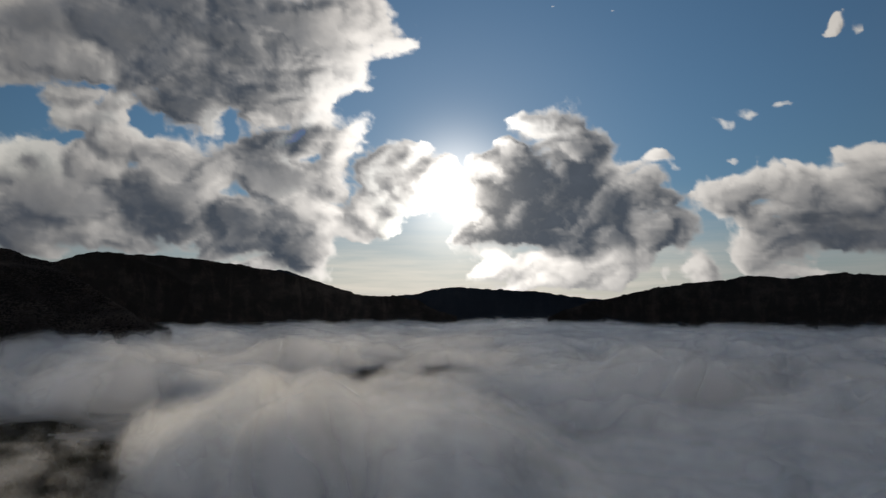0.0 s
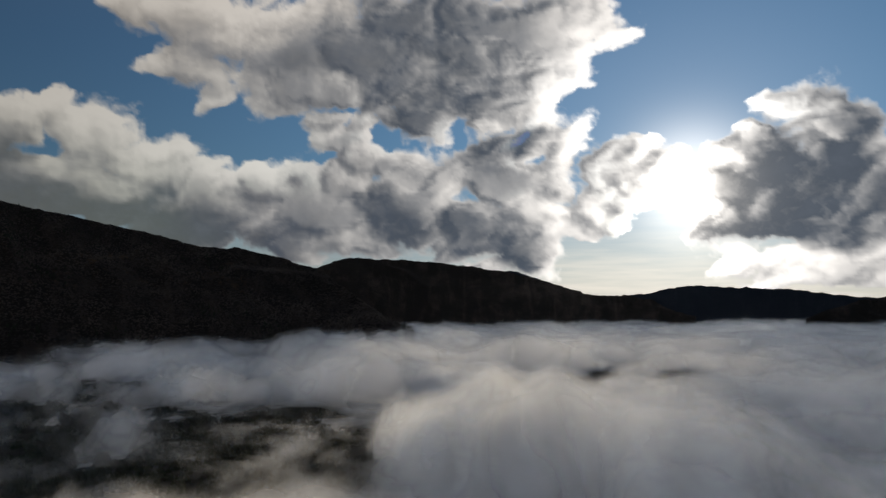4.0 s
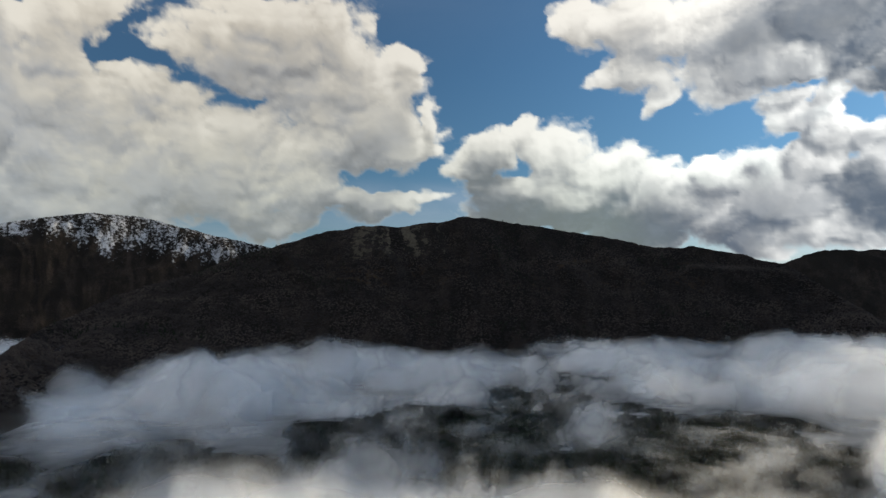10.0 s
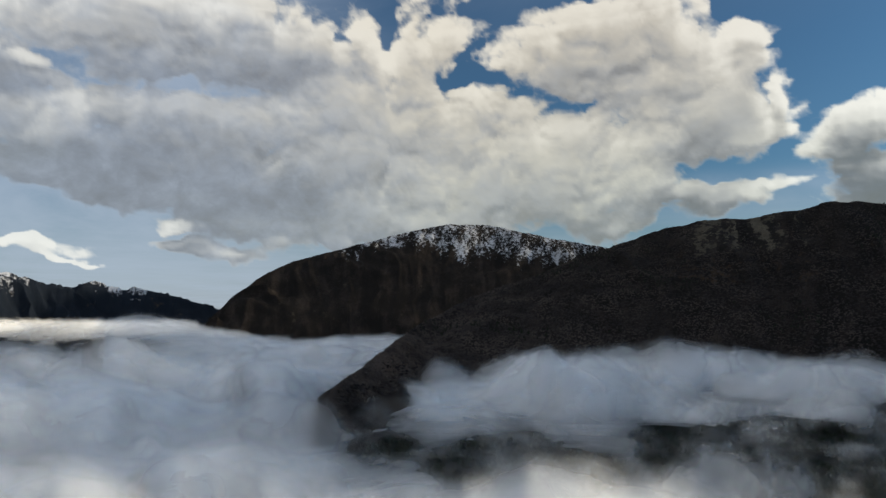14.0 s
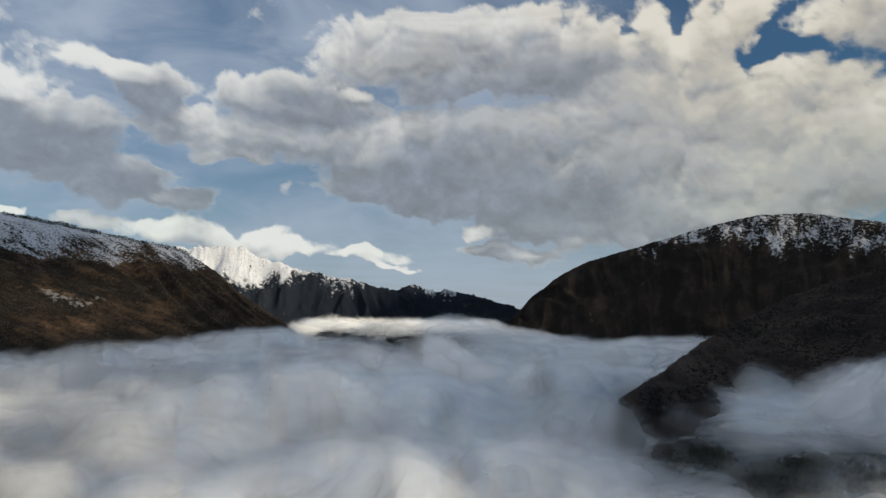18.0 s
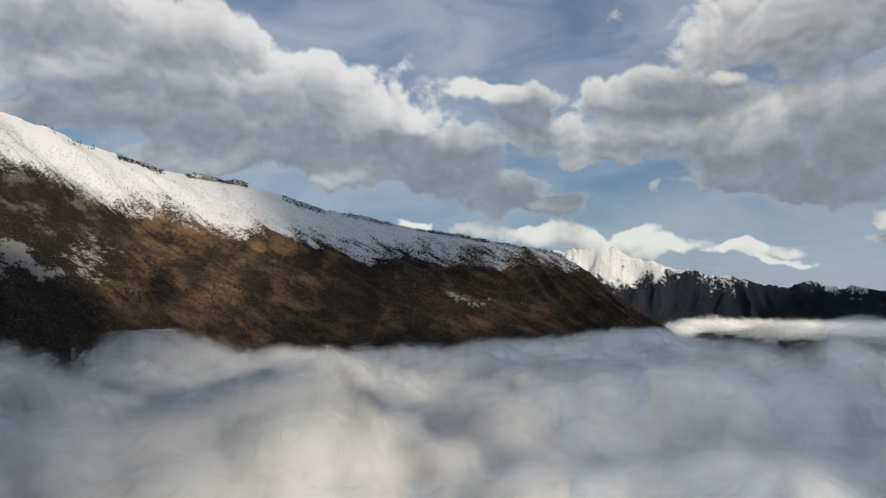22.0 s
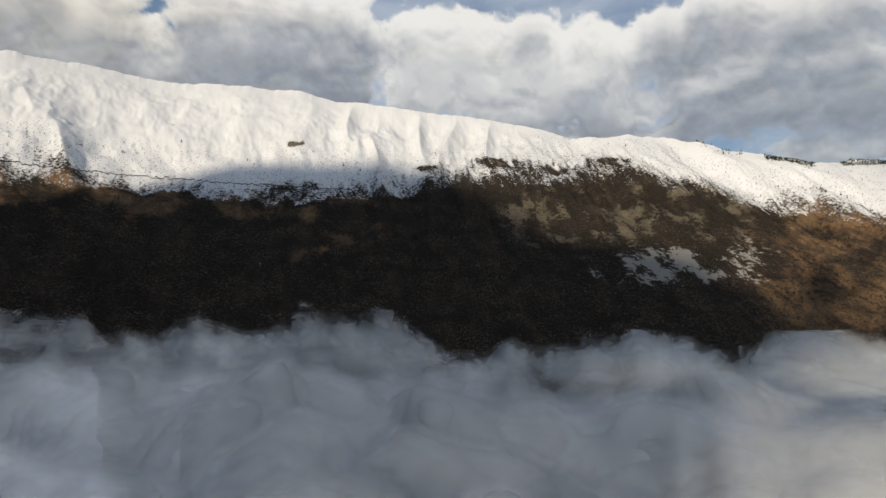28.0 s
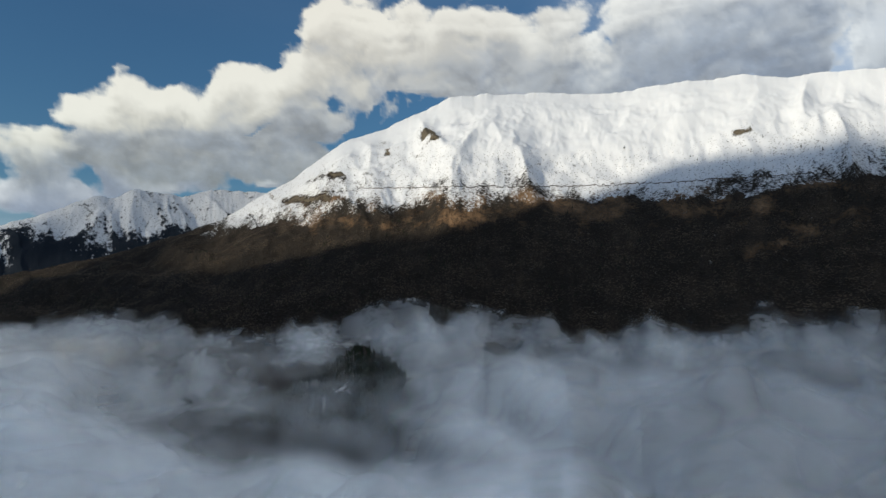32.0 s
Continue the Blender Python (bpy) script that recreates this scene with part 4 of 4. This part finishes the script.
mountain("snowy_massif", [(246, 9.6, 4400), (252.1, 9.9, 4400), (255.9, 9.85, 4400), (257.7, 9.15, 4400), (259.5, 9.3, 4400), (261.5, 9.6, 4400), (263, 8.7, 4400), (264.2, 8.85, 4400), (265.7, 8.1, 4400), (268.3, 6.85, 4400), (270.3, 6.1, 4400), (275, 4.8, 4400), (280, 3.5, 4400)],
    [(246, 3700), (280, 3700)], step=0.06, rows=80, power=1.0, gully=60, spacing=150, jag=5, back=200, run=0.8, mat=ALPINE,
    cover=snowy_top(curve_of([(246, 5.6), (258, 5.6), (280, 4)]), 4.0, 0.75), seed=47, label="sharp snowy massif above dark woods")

mountain("wooded_hill", [(-1.2, -0.5, 3900), (0.7, 0.0, 3900), (2, 0.75, 3950), (4.5, 1.25, 4000), (7, 1.2, 4000), (9, 1.8, 4000), (11.5, 2.65, 4000), (15, 3.4, 4000), (19.5, 4.05, 4000), (23.7, 4.35, 4000), (28.3, 4.45, 4000), (30.4, 3.8, 4000), (31.5, 3.4, 4000), (36, 2.5, 4000)],
    [(-1.2, 3700), (15, 3400), (36, 3300)], step=0.07, rows=70, gully=35, jag=5, mat=DUSKY, seed=53, label="rounded dark wooded hill rising from the fog")
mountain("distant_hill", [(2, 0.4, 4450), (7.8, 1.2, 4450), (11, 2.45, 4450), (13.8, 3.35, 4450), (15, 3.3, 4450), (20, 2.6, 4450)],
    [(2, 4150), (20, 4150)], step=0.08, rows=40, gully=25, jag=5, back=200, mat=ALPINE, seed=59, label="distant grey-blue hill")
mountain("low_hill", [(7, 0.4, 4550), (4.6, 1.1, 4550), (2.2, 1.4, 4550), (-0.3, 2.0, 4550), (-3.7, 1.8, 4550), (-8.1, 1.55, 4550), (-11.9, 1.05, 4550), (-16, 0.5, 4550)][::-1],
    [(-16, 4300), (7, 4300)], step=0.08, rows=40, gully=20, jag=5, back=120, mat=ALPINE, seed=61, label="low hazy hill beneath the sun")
mountain("wooded_hill", [(-70, 2.2, 4000), (-50, 2.6, 4000), (-40, 2.4, 4000), (-34.1, 2.55, 4000), (-31.7, 2.75, 4000), (-28, 2.45, 4000), (-25.2, 2.7, 4000), (-21.9, 2.25, 3950), (-18.8, 1.95, 3900), (-15.2, 1.15, 3850), (-12.4, 0.65, 3800), (-10, -0.2, 3750), (-9, -0.8, 3700)],
    [(-70, 3500), (-25, 3450), (-9, 3600)], step=0.08, rows=60, gully=35, jag=5, mat=DUSKY, seed=67, label="dark wooded hill spread along the fog")
mountain("wooded_hill", [(276, 1.2, 4200), (285, 2.4, 4200), (291, 2.3, 4200)], [(276, 3600), (291, 3600)], step=0.3, rows=40, gully=35, jag=5, mat=DUSKY, seed=71, label="dark wooded hill beside the ridge")


# ================= valley floor under the fog =================
def valley_height(x, y):
    return -225 + 30 * fbm(x / 500, y / 500, 0, 5, 0.5, 5)


def build_ground():
    az = np.arange(0, 360.01, 1.5)
    r = np.concatenate([[0.01], np.geomspace(40, 4700, 70)])
    A, R = np.meshgrid(az, r)
    d = way(A, 0 * A)
    x, y = d[..., 0] * R, d[..., 1] * R
    z = valley_height(x, y)
    return mesh_from("ground", np.stack([x, y, z], -1).reshape(-1, 3), sheet_faces(len(r), len(az), True), VALLEY)


tagged(new("ground", build_ground()), "dark wooded valley floor seen through gaps in the fog", "ground", kind="structure")

KNOLL = mountain("wooded_knoll", [(234, -12.0, 980), (237, -8.5, 1020), (239.5, -5.4, 1060), (241.5, -3.9, 1080), (242.8, -3.1, 1090), (244, -3.5, 1100), (246, -5.0, 1120), (249, -6.6, 1150), (253, -8.0, 1200), (260, -10.0, 1260)],
    [(233, 800), (260, 850)], step=0.12, rows=60, gully=26, spacing=70, jag=5, back=250, mat=DUSKY, seed=83, label="dark wooded knoll showing through a gap in the fog")


# ================= the sea of fog =================
SHORE_Z = curve_of([(-60, -35), (-35, -35), (0, -30), (20, -40), (24, -55), (45, -90), (62, -105), (75, -112), (90, -100), (100, -122), (106, -60), (112, -16), (124, -16), (127, -55), (143, -108), (160, -88), (176, -105), (200, -60), (208, -30), (230, -22), (254, -22), (280, -30), (300, -35)])
SHORE_R = curve_of([(-60, 4300), (-12, 4200), (0, 4300), (20, 3600), (24, 2600), (30, 2350), (45, 2200), (62, 2150), (75, 1950), (85, 1500), (88, 2600), (92, 3500), (108, 3800), (112, 4400), (124, 4400), (127, 2850), (143, 2500), (160, 2050), (176, 1600), (200, 1480), (230, 1500), (254, 1750), (280, 2300), (300, 3500)])


def hole(A, R, az, r, wa, wr, strength):
    return strength * np.exp(-((A - az) / wa) ** 2 - (np.log(R / r) / wr) ** 2)


# gaps in the fog: bearing, distance, half width in degrees, spread in distance, strength
GAPS = [(33, 720, 8, 0.36, 1.6), (41, 690, 6, 0.30, 1.1), (53, 700, 10, 0.40, 1.25), (46, 1350, 6, 0.22, 1.1), (64, 950, 7, 0.32, 0.7), (81, 700, 6, 0.28, 1.0), (72, 600, 5, 0.16, 0.6),
        (93, 900, 4, 0.30, 0.45), (246, 960, 6, 0.32, 0.82), (250, 800, 6, 0.22, 0.5), (256, 1150, 5, 0.25, 0.55), (116, 2700, 4, 0.10, 1.0), (122, 3100, 2, 0.08, 0.7), (109, 2100, 3, 0.08, 0.6)]


def fog_field(A, R):
    """Level of the fog, height of its billows over that, and how loose they are."""
    shore, d = SHORE_R(A), way(A, 0 * A)
    x, y = d[..., 0] * R, d[..., 1] * R
    level = -128 + (SHORE_Z(A) + 112) * smooth(0.35, 1.0, R / shore)
    def round_heaps(p, q, layer, seed):
        return np.sqrt(fbm(p, q, layer, 2, 0.4, seed) ** 2 + 0.04) - 0.42

    bend = 60 * fbm(x / 300, y / 300, 0, 3, 0.5, 83)
    big = round_heaps((x + bend) / 300, (y - bend) / 300, 0, 85)
    mid = round_heaps((x - bend) / 115, (y + bend) / 115, 2.2, 87)
    heaps = (84 * big + 34 * mid) * (1 - 0.62 * smooth(1300, 3000, R))
    heaps = np.where(heaps < 0, -26 * np.tanh(-heaps / 26), heaps) + 6 * fbm(x / 700, y / 700, 0, 2, 0.5, 81)
    # plumes that climb the foot of the long ridge
    climb = smooth(0.62, 0.97, R / shore) * smooth(160, 172, A) * (1 - smooth(262, 272, A))
    plume = fbm(A / 4.2, R / 420, 0, 4, 0.55, 143)
    heaps = heaps + climb * 44 * (plume + 0.42)
    heaps = heaps + 44 * smooth(15, 30, A) * (1 - smooth(84, 100, A)) * np.exp(-((R - 435) / 75) ** 2)
    gap = sum(hole(A, R, *g) for g in GAPS)
    torn = fbm((x + bend) / 150, (y - bend) / 150, 0, 6, 0.62, 95)
    gap = np.clip(gap + 0.55 * torn * smooth(0.1, 0.7, gap), 0, 1.35)
    edge = smooth(-0.16, 0.05, R / shore - 1 + 0.10 * fbm(A / 3.5, R / 300, 0, 4, 0.6, 91))
    return level, heaps - 98 * gap - 24 * edge, np.clip(climb + 1.2 * gap + edge, 0, 1)


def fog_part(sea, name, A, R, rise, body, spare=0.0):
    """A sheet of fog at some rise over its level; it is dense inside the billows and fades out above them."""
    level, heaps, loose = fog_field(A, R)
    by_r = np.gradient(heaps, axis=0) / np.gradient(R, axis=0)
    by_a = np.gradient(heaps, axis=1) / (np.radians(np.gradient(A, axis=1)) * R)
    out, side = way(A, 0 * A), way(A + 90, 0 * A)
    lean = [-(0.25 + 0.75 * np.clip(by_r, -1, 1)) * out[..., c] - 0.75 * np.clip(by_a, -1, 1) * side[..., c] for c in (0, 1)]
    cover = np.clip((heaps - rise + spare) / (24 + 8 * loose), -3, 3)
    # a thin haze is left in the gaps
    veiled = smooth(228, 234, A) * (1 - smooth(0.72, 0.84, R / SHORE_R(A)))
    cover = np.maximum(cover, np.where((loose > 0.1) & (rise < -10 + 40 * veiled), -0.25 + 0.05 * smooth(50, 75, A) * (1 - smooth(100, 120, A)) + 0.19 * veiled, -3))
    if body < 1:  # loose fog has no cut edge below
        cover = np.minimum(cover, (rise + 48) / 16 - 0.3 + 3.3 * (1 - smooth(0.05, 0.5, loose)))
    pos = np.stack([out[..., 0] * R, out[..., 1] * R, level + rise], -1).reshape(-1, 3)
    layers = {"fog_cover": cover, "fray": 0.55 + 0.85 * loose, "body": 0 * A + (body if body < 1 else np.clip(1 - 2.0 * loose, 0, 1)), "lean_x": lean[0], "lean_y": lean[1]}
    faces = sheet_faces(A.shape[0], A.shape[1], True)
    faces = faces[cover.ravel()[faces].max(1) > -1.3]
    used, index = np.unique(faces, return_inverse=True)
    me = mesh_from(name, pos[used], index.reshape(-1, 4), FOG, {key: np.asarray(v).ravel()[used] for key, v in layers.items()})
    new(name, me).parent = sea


def build_fog():
    sea = tagged(new("fog_sea"), "rolling sea of grey valley fog below the mountains", "fog", kind="stuff")
    az = np.concatenate([np.arange(-60, -38, 2.0), np.arange(-38, 272, 0.5), np.arange(272, 300.1, 2.0)])
    A, R = np.meshgrid(az, np.concatenate([np.geomspace(0.01, 300, 9), np.geomspace(325, 4650, 120)]))
    fog_part(sea, "fog_sheet", A, R, 0 * A - 42, 1.0, 25)
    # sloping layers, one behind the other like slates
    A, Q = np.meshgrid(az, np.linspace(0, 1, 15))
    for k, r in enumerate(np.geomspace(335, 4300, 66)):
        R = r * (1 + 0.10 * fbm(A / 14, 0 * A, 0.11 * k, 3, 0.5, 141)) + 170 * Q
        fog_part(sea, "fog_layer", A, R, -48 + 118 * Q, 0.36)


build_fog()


# ================= unseen low cloud bank beside the drone, added to shade the lower ridge ========
def build_bank():
    # top edge follows the shadow line wanted on the ridge
    crown = curve_of([(-345, 310), (-243, 464), (-130, 546), (-70, 610), (178, 650), (342, 690), (529, 790), (774, 975), (1004, 1045), (1198, 1045), (1375, 1010), (1532, 955), (1640, 850), (1722, 660), (1829, 520), (1984, 480), (2400, 330), (2900, 300)])
    x = np.linspace(-345, 2950, 240)
    a = np.radians(np.linspace(0, 360, 49))
    X, T = np.meshgrid(x, a, indexing="ij")
    high = crown(X)
    taper = smooth(-360, -150, X) * (1 - smooth(2700, 2960, X))
    lump = 1 + 0.18 * fbm(X / 140, np.cos(T) * 2, np.sin(T) * 2, 4, 0.5, 131)
    y = 300 + 150 * np.cos(T) * taper * lump
    under = np.where(X < 0, np.maximum(215, 0.56 * np.sqrt(X ** 2 + 300 ** 2)), 215 - 190 * smooth(600, 1100, X))
    mid, half = 0.5 * (high + under), 0.5 * (high - under)
    z = mid + half * np.sin(T) * (0.6 + 0.4 * taper) * (1 + (lump - 1) * 0.4 * (np.sin(T) > 0))
    return mesh_from("shade_bank", np.stack([X, y, z], -1).reshape(-1, 3), sheet_faces(len(x), len(a)), BANK)


tagged(new("shade_bank", build_bank()), "unseen low cloud bank added to shade the lower ridge", "cloud")


def small_shade_cloud(x, y, z, wide, deep, tall, seed):
    a, b = np.meshgrid(np.radians(np.linspace(0, 360, 49)), np.radians(np.linspace(-89, 89, 25)))
    n = np.stack([np.cos(a) * np.cos(b), np.sin(a) * np.cos(b), np.sin(b)], -1)
    swell = 1 + 0.35 * fbm(n[..., 0] * 1.7, n[..., 1] * 1.7, n[..., 2] * 1.7, 4, 0.5, seed)
    pos = n * swell[..., None] * np.array((wide, deep, tall)) + np.array((x, y, z))
    me = mesh_from("shade_cloud", pos.reshape(-1, 3), sheet_faces(25, 49), BANK)
    return tagged(new("shade_cloud", me), "unseen small cloud added to shade a patch of the ridge", "cloud")


# out of view overhead, added to drop one shadow wedge on the ridge
small_shade_cloud(-400, 250, 488, 85, 90, 62, 401)


# ================= woods and trees =================
def spots(field, count, chance, seed):
    """Places on a mountain's front, picked at random where chance (0 to 1) allows."""
    rng = np.random.default_rng(seed)
    rows, cols = field["pos"].shape[:2]
    i = rng.integers(0, field["rows"] - 2, count * 3)
    j = rng.integers(0, cols - 1, count * 3)
    keep = rng.random(count * 3) < chance[i, j]
    i, j = i[keep][:count], j[keep][:count]
    a, b = rng.random((len(i), 1)), rng.random((len(i), 1))
    p = field["pos"]
    return (p[i, j] * (1 - a) + p[i + 1, j] * a) * (1 - b) + (p[i, j + 1] * (1 - a) + p[i + 1, j + 1] * a) * b


def crowns(name, at, width, height, mat, label, seed, pointed=False):
    """Many small crowns in one mesh."""
    rng = np.random.default_rng(seed)
    n = len(at)
    ring = 5
    turn = rng.random((n, 1)) * 6.28 + np.arange(ring) * 6.2832 / ring
    w = width * (0.6 + 0.8 * rng.random((n, 1)))
    h = height * (0.65 + 0.7 * rng.random((n, 1)))
    reach = w * (0.75 + 0.5 * rng.random((n, ring)))
    level = h * (0.1 if pointed else 0.25) * (0.8 + 0.5 * rng.random((n, ring)))
    belt = np.stack([np.cos(turn) * reach, np.sin(turn) * reach, level], -1)
    tip = np.concatenate([rng.normal(0, 0.12, (n, 2)) * w, h], 1)[:, None]
    v = np.concatenate([tip, belt], 1) + at[:, None]
    k = np.arange(ring)
    tri = np.stack([0 * k, 1 + k, 1 + (k + 1) % ring], -1)
    f = (np.arange(n) * (ring + 1))[:, None, None] + tri
    ob = new(name, mesh_from(name, v.reshape(-1, 3), f.reshape(-1, 3), mat, smooth_faces=False))
    return tagged(ob, label, "forest", kind="stuff")


lay = LONG_RIDGE["layers"]
ridge_bare = smooth(0.1, -0.3, lay["snow"]) * smooth(0.35, 0.1, lay["scree"]) * smooth(0.5, 0.15, lay["rock"]) * smooth(1.5, 0.2, lay["grass_and_sun"]) * (LONG_RIDGE["pos"][..., 2] > -140)
crowns("beech_wood", spots(LONG_RIDGE, 115000, ridge_bare, 5), 2.8, 2.8, TWIGS, "bare brown beech wood on the long ridge", 6)
ridge_dark = ridge_bare * smooth(0.1, 0.9, fbm(LONG_RIDGE["pos"][..., 0] / 160, LONG_RIDGE["pos"][..., 1] / 160, LONG_RIDGE["pos"][..., 2] / 160, 4, 0.5, 205)) * smooth(450, 60, LONG_RIDGE["pos"][..., 2])
crowns("spruce_wood", spots(LONG_RIDGE, 4000, ridge_dark, 8), 2.6, 11.0, NEEDLES, "dark spruces scattered among the beeches", 9, True)
ridge_bush = np.clip(1 - np.abs(LONG_RIDGE["layers"]["snow"] - 0.7) * 1.5, 0, 1) ** 2 * 0.6
crowns("snow_scrub", spots(LONG_RIDGE, 16000, ridge_bush, 14), 1.7, 2.8, TWIGS_DARK, "low scrub poking through the snow", 15)
hill_bare = (DARK_HILL["pos"][..., 2] > -150) * smooth(0.3, 0.1, DARK_HILL["layers"]["rock"])
crowns("bare_wood", spots(DARK_HILL, 40000, hill_bare, 10), 3.6, 5.0, TWIGS_DARK, "dark bare wood on the broad mountain", 11)
hill_dark = hill_bare * smooth(0.2, 0.9, fbm(DARK_HILL["pos"][..., 0] / 200, DARK_HILL["pos"][..., 1] / 200, 0, 4, 0.5, 215))
crowns("spruce_wood", spots(DARK_HILL, 3000, hill_dark, 12), 3.2, 11.0, NEEDLES, "dark spruces on the broad mountain", 13, True)


knoll_wood = (KNOLL["pos"][..., 2] > -170) * 0.9
crowns("spruce_wood", spots(KNOLL, 1500, knoll_wood, 31), 3.0, 13.0, NEEDLES, "dark spruces covering the knoll in the fog", 32, True)
crowns("bare_wood", spots(KNOLL, 2500, knoll_wood, 33), 3.0, 5.0, TWIGS_DARK, "bare trees covering the knoll in the fog", 34)
floor_rng = np.random.default_rng(35)
floor_a, floor_r = np.concatenate([floor_rng.uniform(20, 102, 14000), floor_rng.uniform(232, 265, 4000)]), floor_rng.uniform(550, 2200, 18000)
floor_d = way(floor_a, 0 * floor_a)
floor_at = np.stack([floor_d[:, 0] * floor_r, floor_d[:, 1] * floor_r, valley_height(floor_d[:, 0] * floor_r, floor_d[:, 1] * floor_r)], -1)
crowns("valley_wood", floor_at, 5.0, 10.0, NEEDLES, "dark wood on the valley floor under the fog", 36)


def conifer():
    """A single spruce of about 10 m: trunk and a crown of drooping whorls."""
    tree = new("conifer_tree")
    bm = bmesh.new()
    bmesh.ops.create_cone(bm, cap_ends=True, segments=8, radius1=0.28, radius2=0.06, depth=9.0, matrix=Matrix.Translation((0, 0, 4.2)))
    me = bpy.data.meshes.new("trunk")
    bm.to_mesh(me)
    bm.free()
    me.materials.append(BARK)
    new("trunk", me).parent = tree
    rng = np.random.default_rng(3)
    v, f = [], []
    for k in range(9):
        z, w = 1.2 + k * 1.0, 2.5 * (1 - k / 9.6)
        base, n = len(v), 11
        v.append((0, 0, z + 1.7))
        for q in range(n):
            a, reach = 6.2832 * q / n + k, w * (0.7 + 0.55 * rng.random())
            v.append((math.cos(a) * reach, math.sin(a) * reach, z - 0.35 * rng.random()))
        f += [(base, base + 1 + q, base + 1 + (q + 1) % n) for q in range(n)]
    new("crown", mesh_from("crown", v, f, NEEDLES, smooth_faces=False)).parent = tree
    return tagged(tree, "small dark spruce standing on the snowy slope", "tree", "spruces on the snow")


SPRUCE = conifer()
snow_free = np.clip((LONG_RIDGE["layers"]["snow"] - 0.5) * 3, 0, 1) * smooth(1.5, 0.7, LONG_RIDGE["layers"]["snow"]) * (LONG_RIDGE["az"] > 160)
places = [tuple(float(c) for c in p) for p in spots(LONG_RIDGE, 110, snow_free, 21)]
# dark scrub along the crest
rim_rng = np.random.default_rng(91)
rim = []
for a0, a1, n in ((134, 140, 260), (140.5, 147, 420), (149, 153.5, 200), (155, 158.5, 220), (161.5, 166.3, 420), (168, 171.5, 300)):
    j = np.round((rim_rng.uniform(a0, a1, n) - 125.3) / 0.1).astype(int)
    rim.append(LONG_RIDGE["pos"][LONG_RIDGE["rows"] - 1 - rim_rng.integers(0, 5, n), j])
crowns("crest_scrub", np.concatenate(rim), 3.0, 6.0, NEEDLES, "dark scrub and dwarf pine along the crest", 92, True)
# rows of spruces along the crest
crest_rng = np.random.default_rng(77)
for a0, a1, n in ((162, 166.5, 26), (168.2, 171.5, 34), (173, 176.5, 22), (154, 158, 20)):
    for k in range(n):
        j = int(round((crest_rng.uniform(a0, a1) - 125.3) / 0.1))
        p = LONG_RIDGE["pos"][LONG_RIDGE["rows"] - 1 - int(crest_rng.integers(0, 7)), j]
        places.append(tuple(float(c) for c in p))
for k, p in enumerate(places):
    size = 0.55 + 0.75 * random.random()
    m = Matrix.LocRotScale(Vector(p) - Vector((0, 0, 0.4)), Euler((0, 0, random.random() * 6.28)), None)
    if k == 0:
        SPRUCE.matrix_basis = m
    else:
        tree = copy_thing(SPRUCE, m)
        tree.scale = (size, size, size * random.uniform(0.85, 1.25))


# ================= track across the snow, and the mast on the summit =================
def ribbon(name, a0, a1, height, wide, mat, label):
    """A narrow terrace that follows the ridge at a given height angle."""
    cols = [j for j in range(LONG_RIDGE["az"].shape[1]) if a0 <= LONG_RIDGE["az"][0, j] <= a1]
    v = []
    for j in cols:
        e = LONG_RIDGE["el"][:LONG_RIDGE["rows"], j]
        i = max(int(np.argmax(e > height(LONG_RIDGE["az"][0, j]))), 1)
        p, q = LONG_RIDGE["pos"][i, j], LONG_RIDGE["pos"][i - 1, j]
        out = (q - p) / np.linalg.norm(q - p)
        width = wide * (0.6 + 0.9 * random.random())
        v += [tuple(p + (0, 0, 0.5)), tuple(p + out * width + (0, 0, 2.2)), tuple(p + out * (width + 2.0) + (0, 0, -3.0))]
    f = []
    for k in range(len(cols) - 1):
        f += [(3 * k, 3 * k + 1, 3 * k + 4, 3 * k + 3), (3 * k + 1, 3 * k + 2, 3 * k + 5, 3 * k + 4)]
    return tagged(new(name, mesh_from(name, v, f, mat)), label, "road", kind="structure")


ribbon("mountain_track", 206, 243, curve_of([(205, 10.35), (212, 10.45), (221, 10.5), (235, 10.7), (243, 10.5)]), 5.0, TWIGS, "narrow scrubby track across the snowy slope")


def mast():
    thing = tagged(new("transmitter_mast"), "small steel transmitter mast on the snowy summit", "mast")
    for part_name, radius, z0, z1, dx in (("pole", 0.35, 0, 17, 0), ("antenna", 0.25, 10, 16, 0.9), ("antenna", 0.25, 8, 14, -0.9), ("equipment_box", 1.4, 0, 2.6, 3.0)):
        bm = bmesh.new()
        bmesh.ops.create_cone(bm, cap_ends=True, segments=4 if part_name == "equipment_box" else 8, radius1=radius, radius2=radius * 0.8, depth=z1 - z0, matrix=Matrix.Translation((dx, 0, (z0 + z1) / 2)))
        me = bpy.data.meshes.new(part_name)
        bm.to_mesh(me)
        bm.free()
        me.materials.append(STEEL)
        new(part_name, me).parent = thing
    j = int(round((233.4 - 125.3) / 0.1))
    thing.location = [float(c) for c in LONG_RIDGE["pos"][LONG_RIDGE["rows"] - 1, j] - (0, 0, 0.6)]


mast()
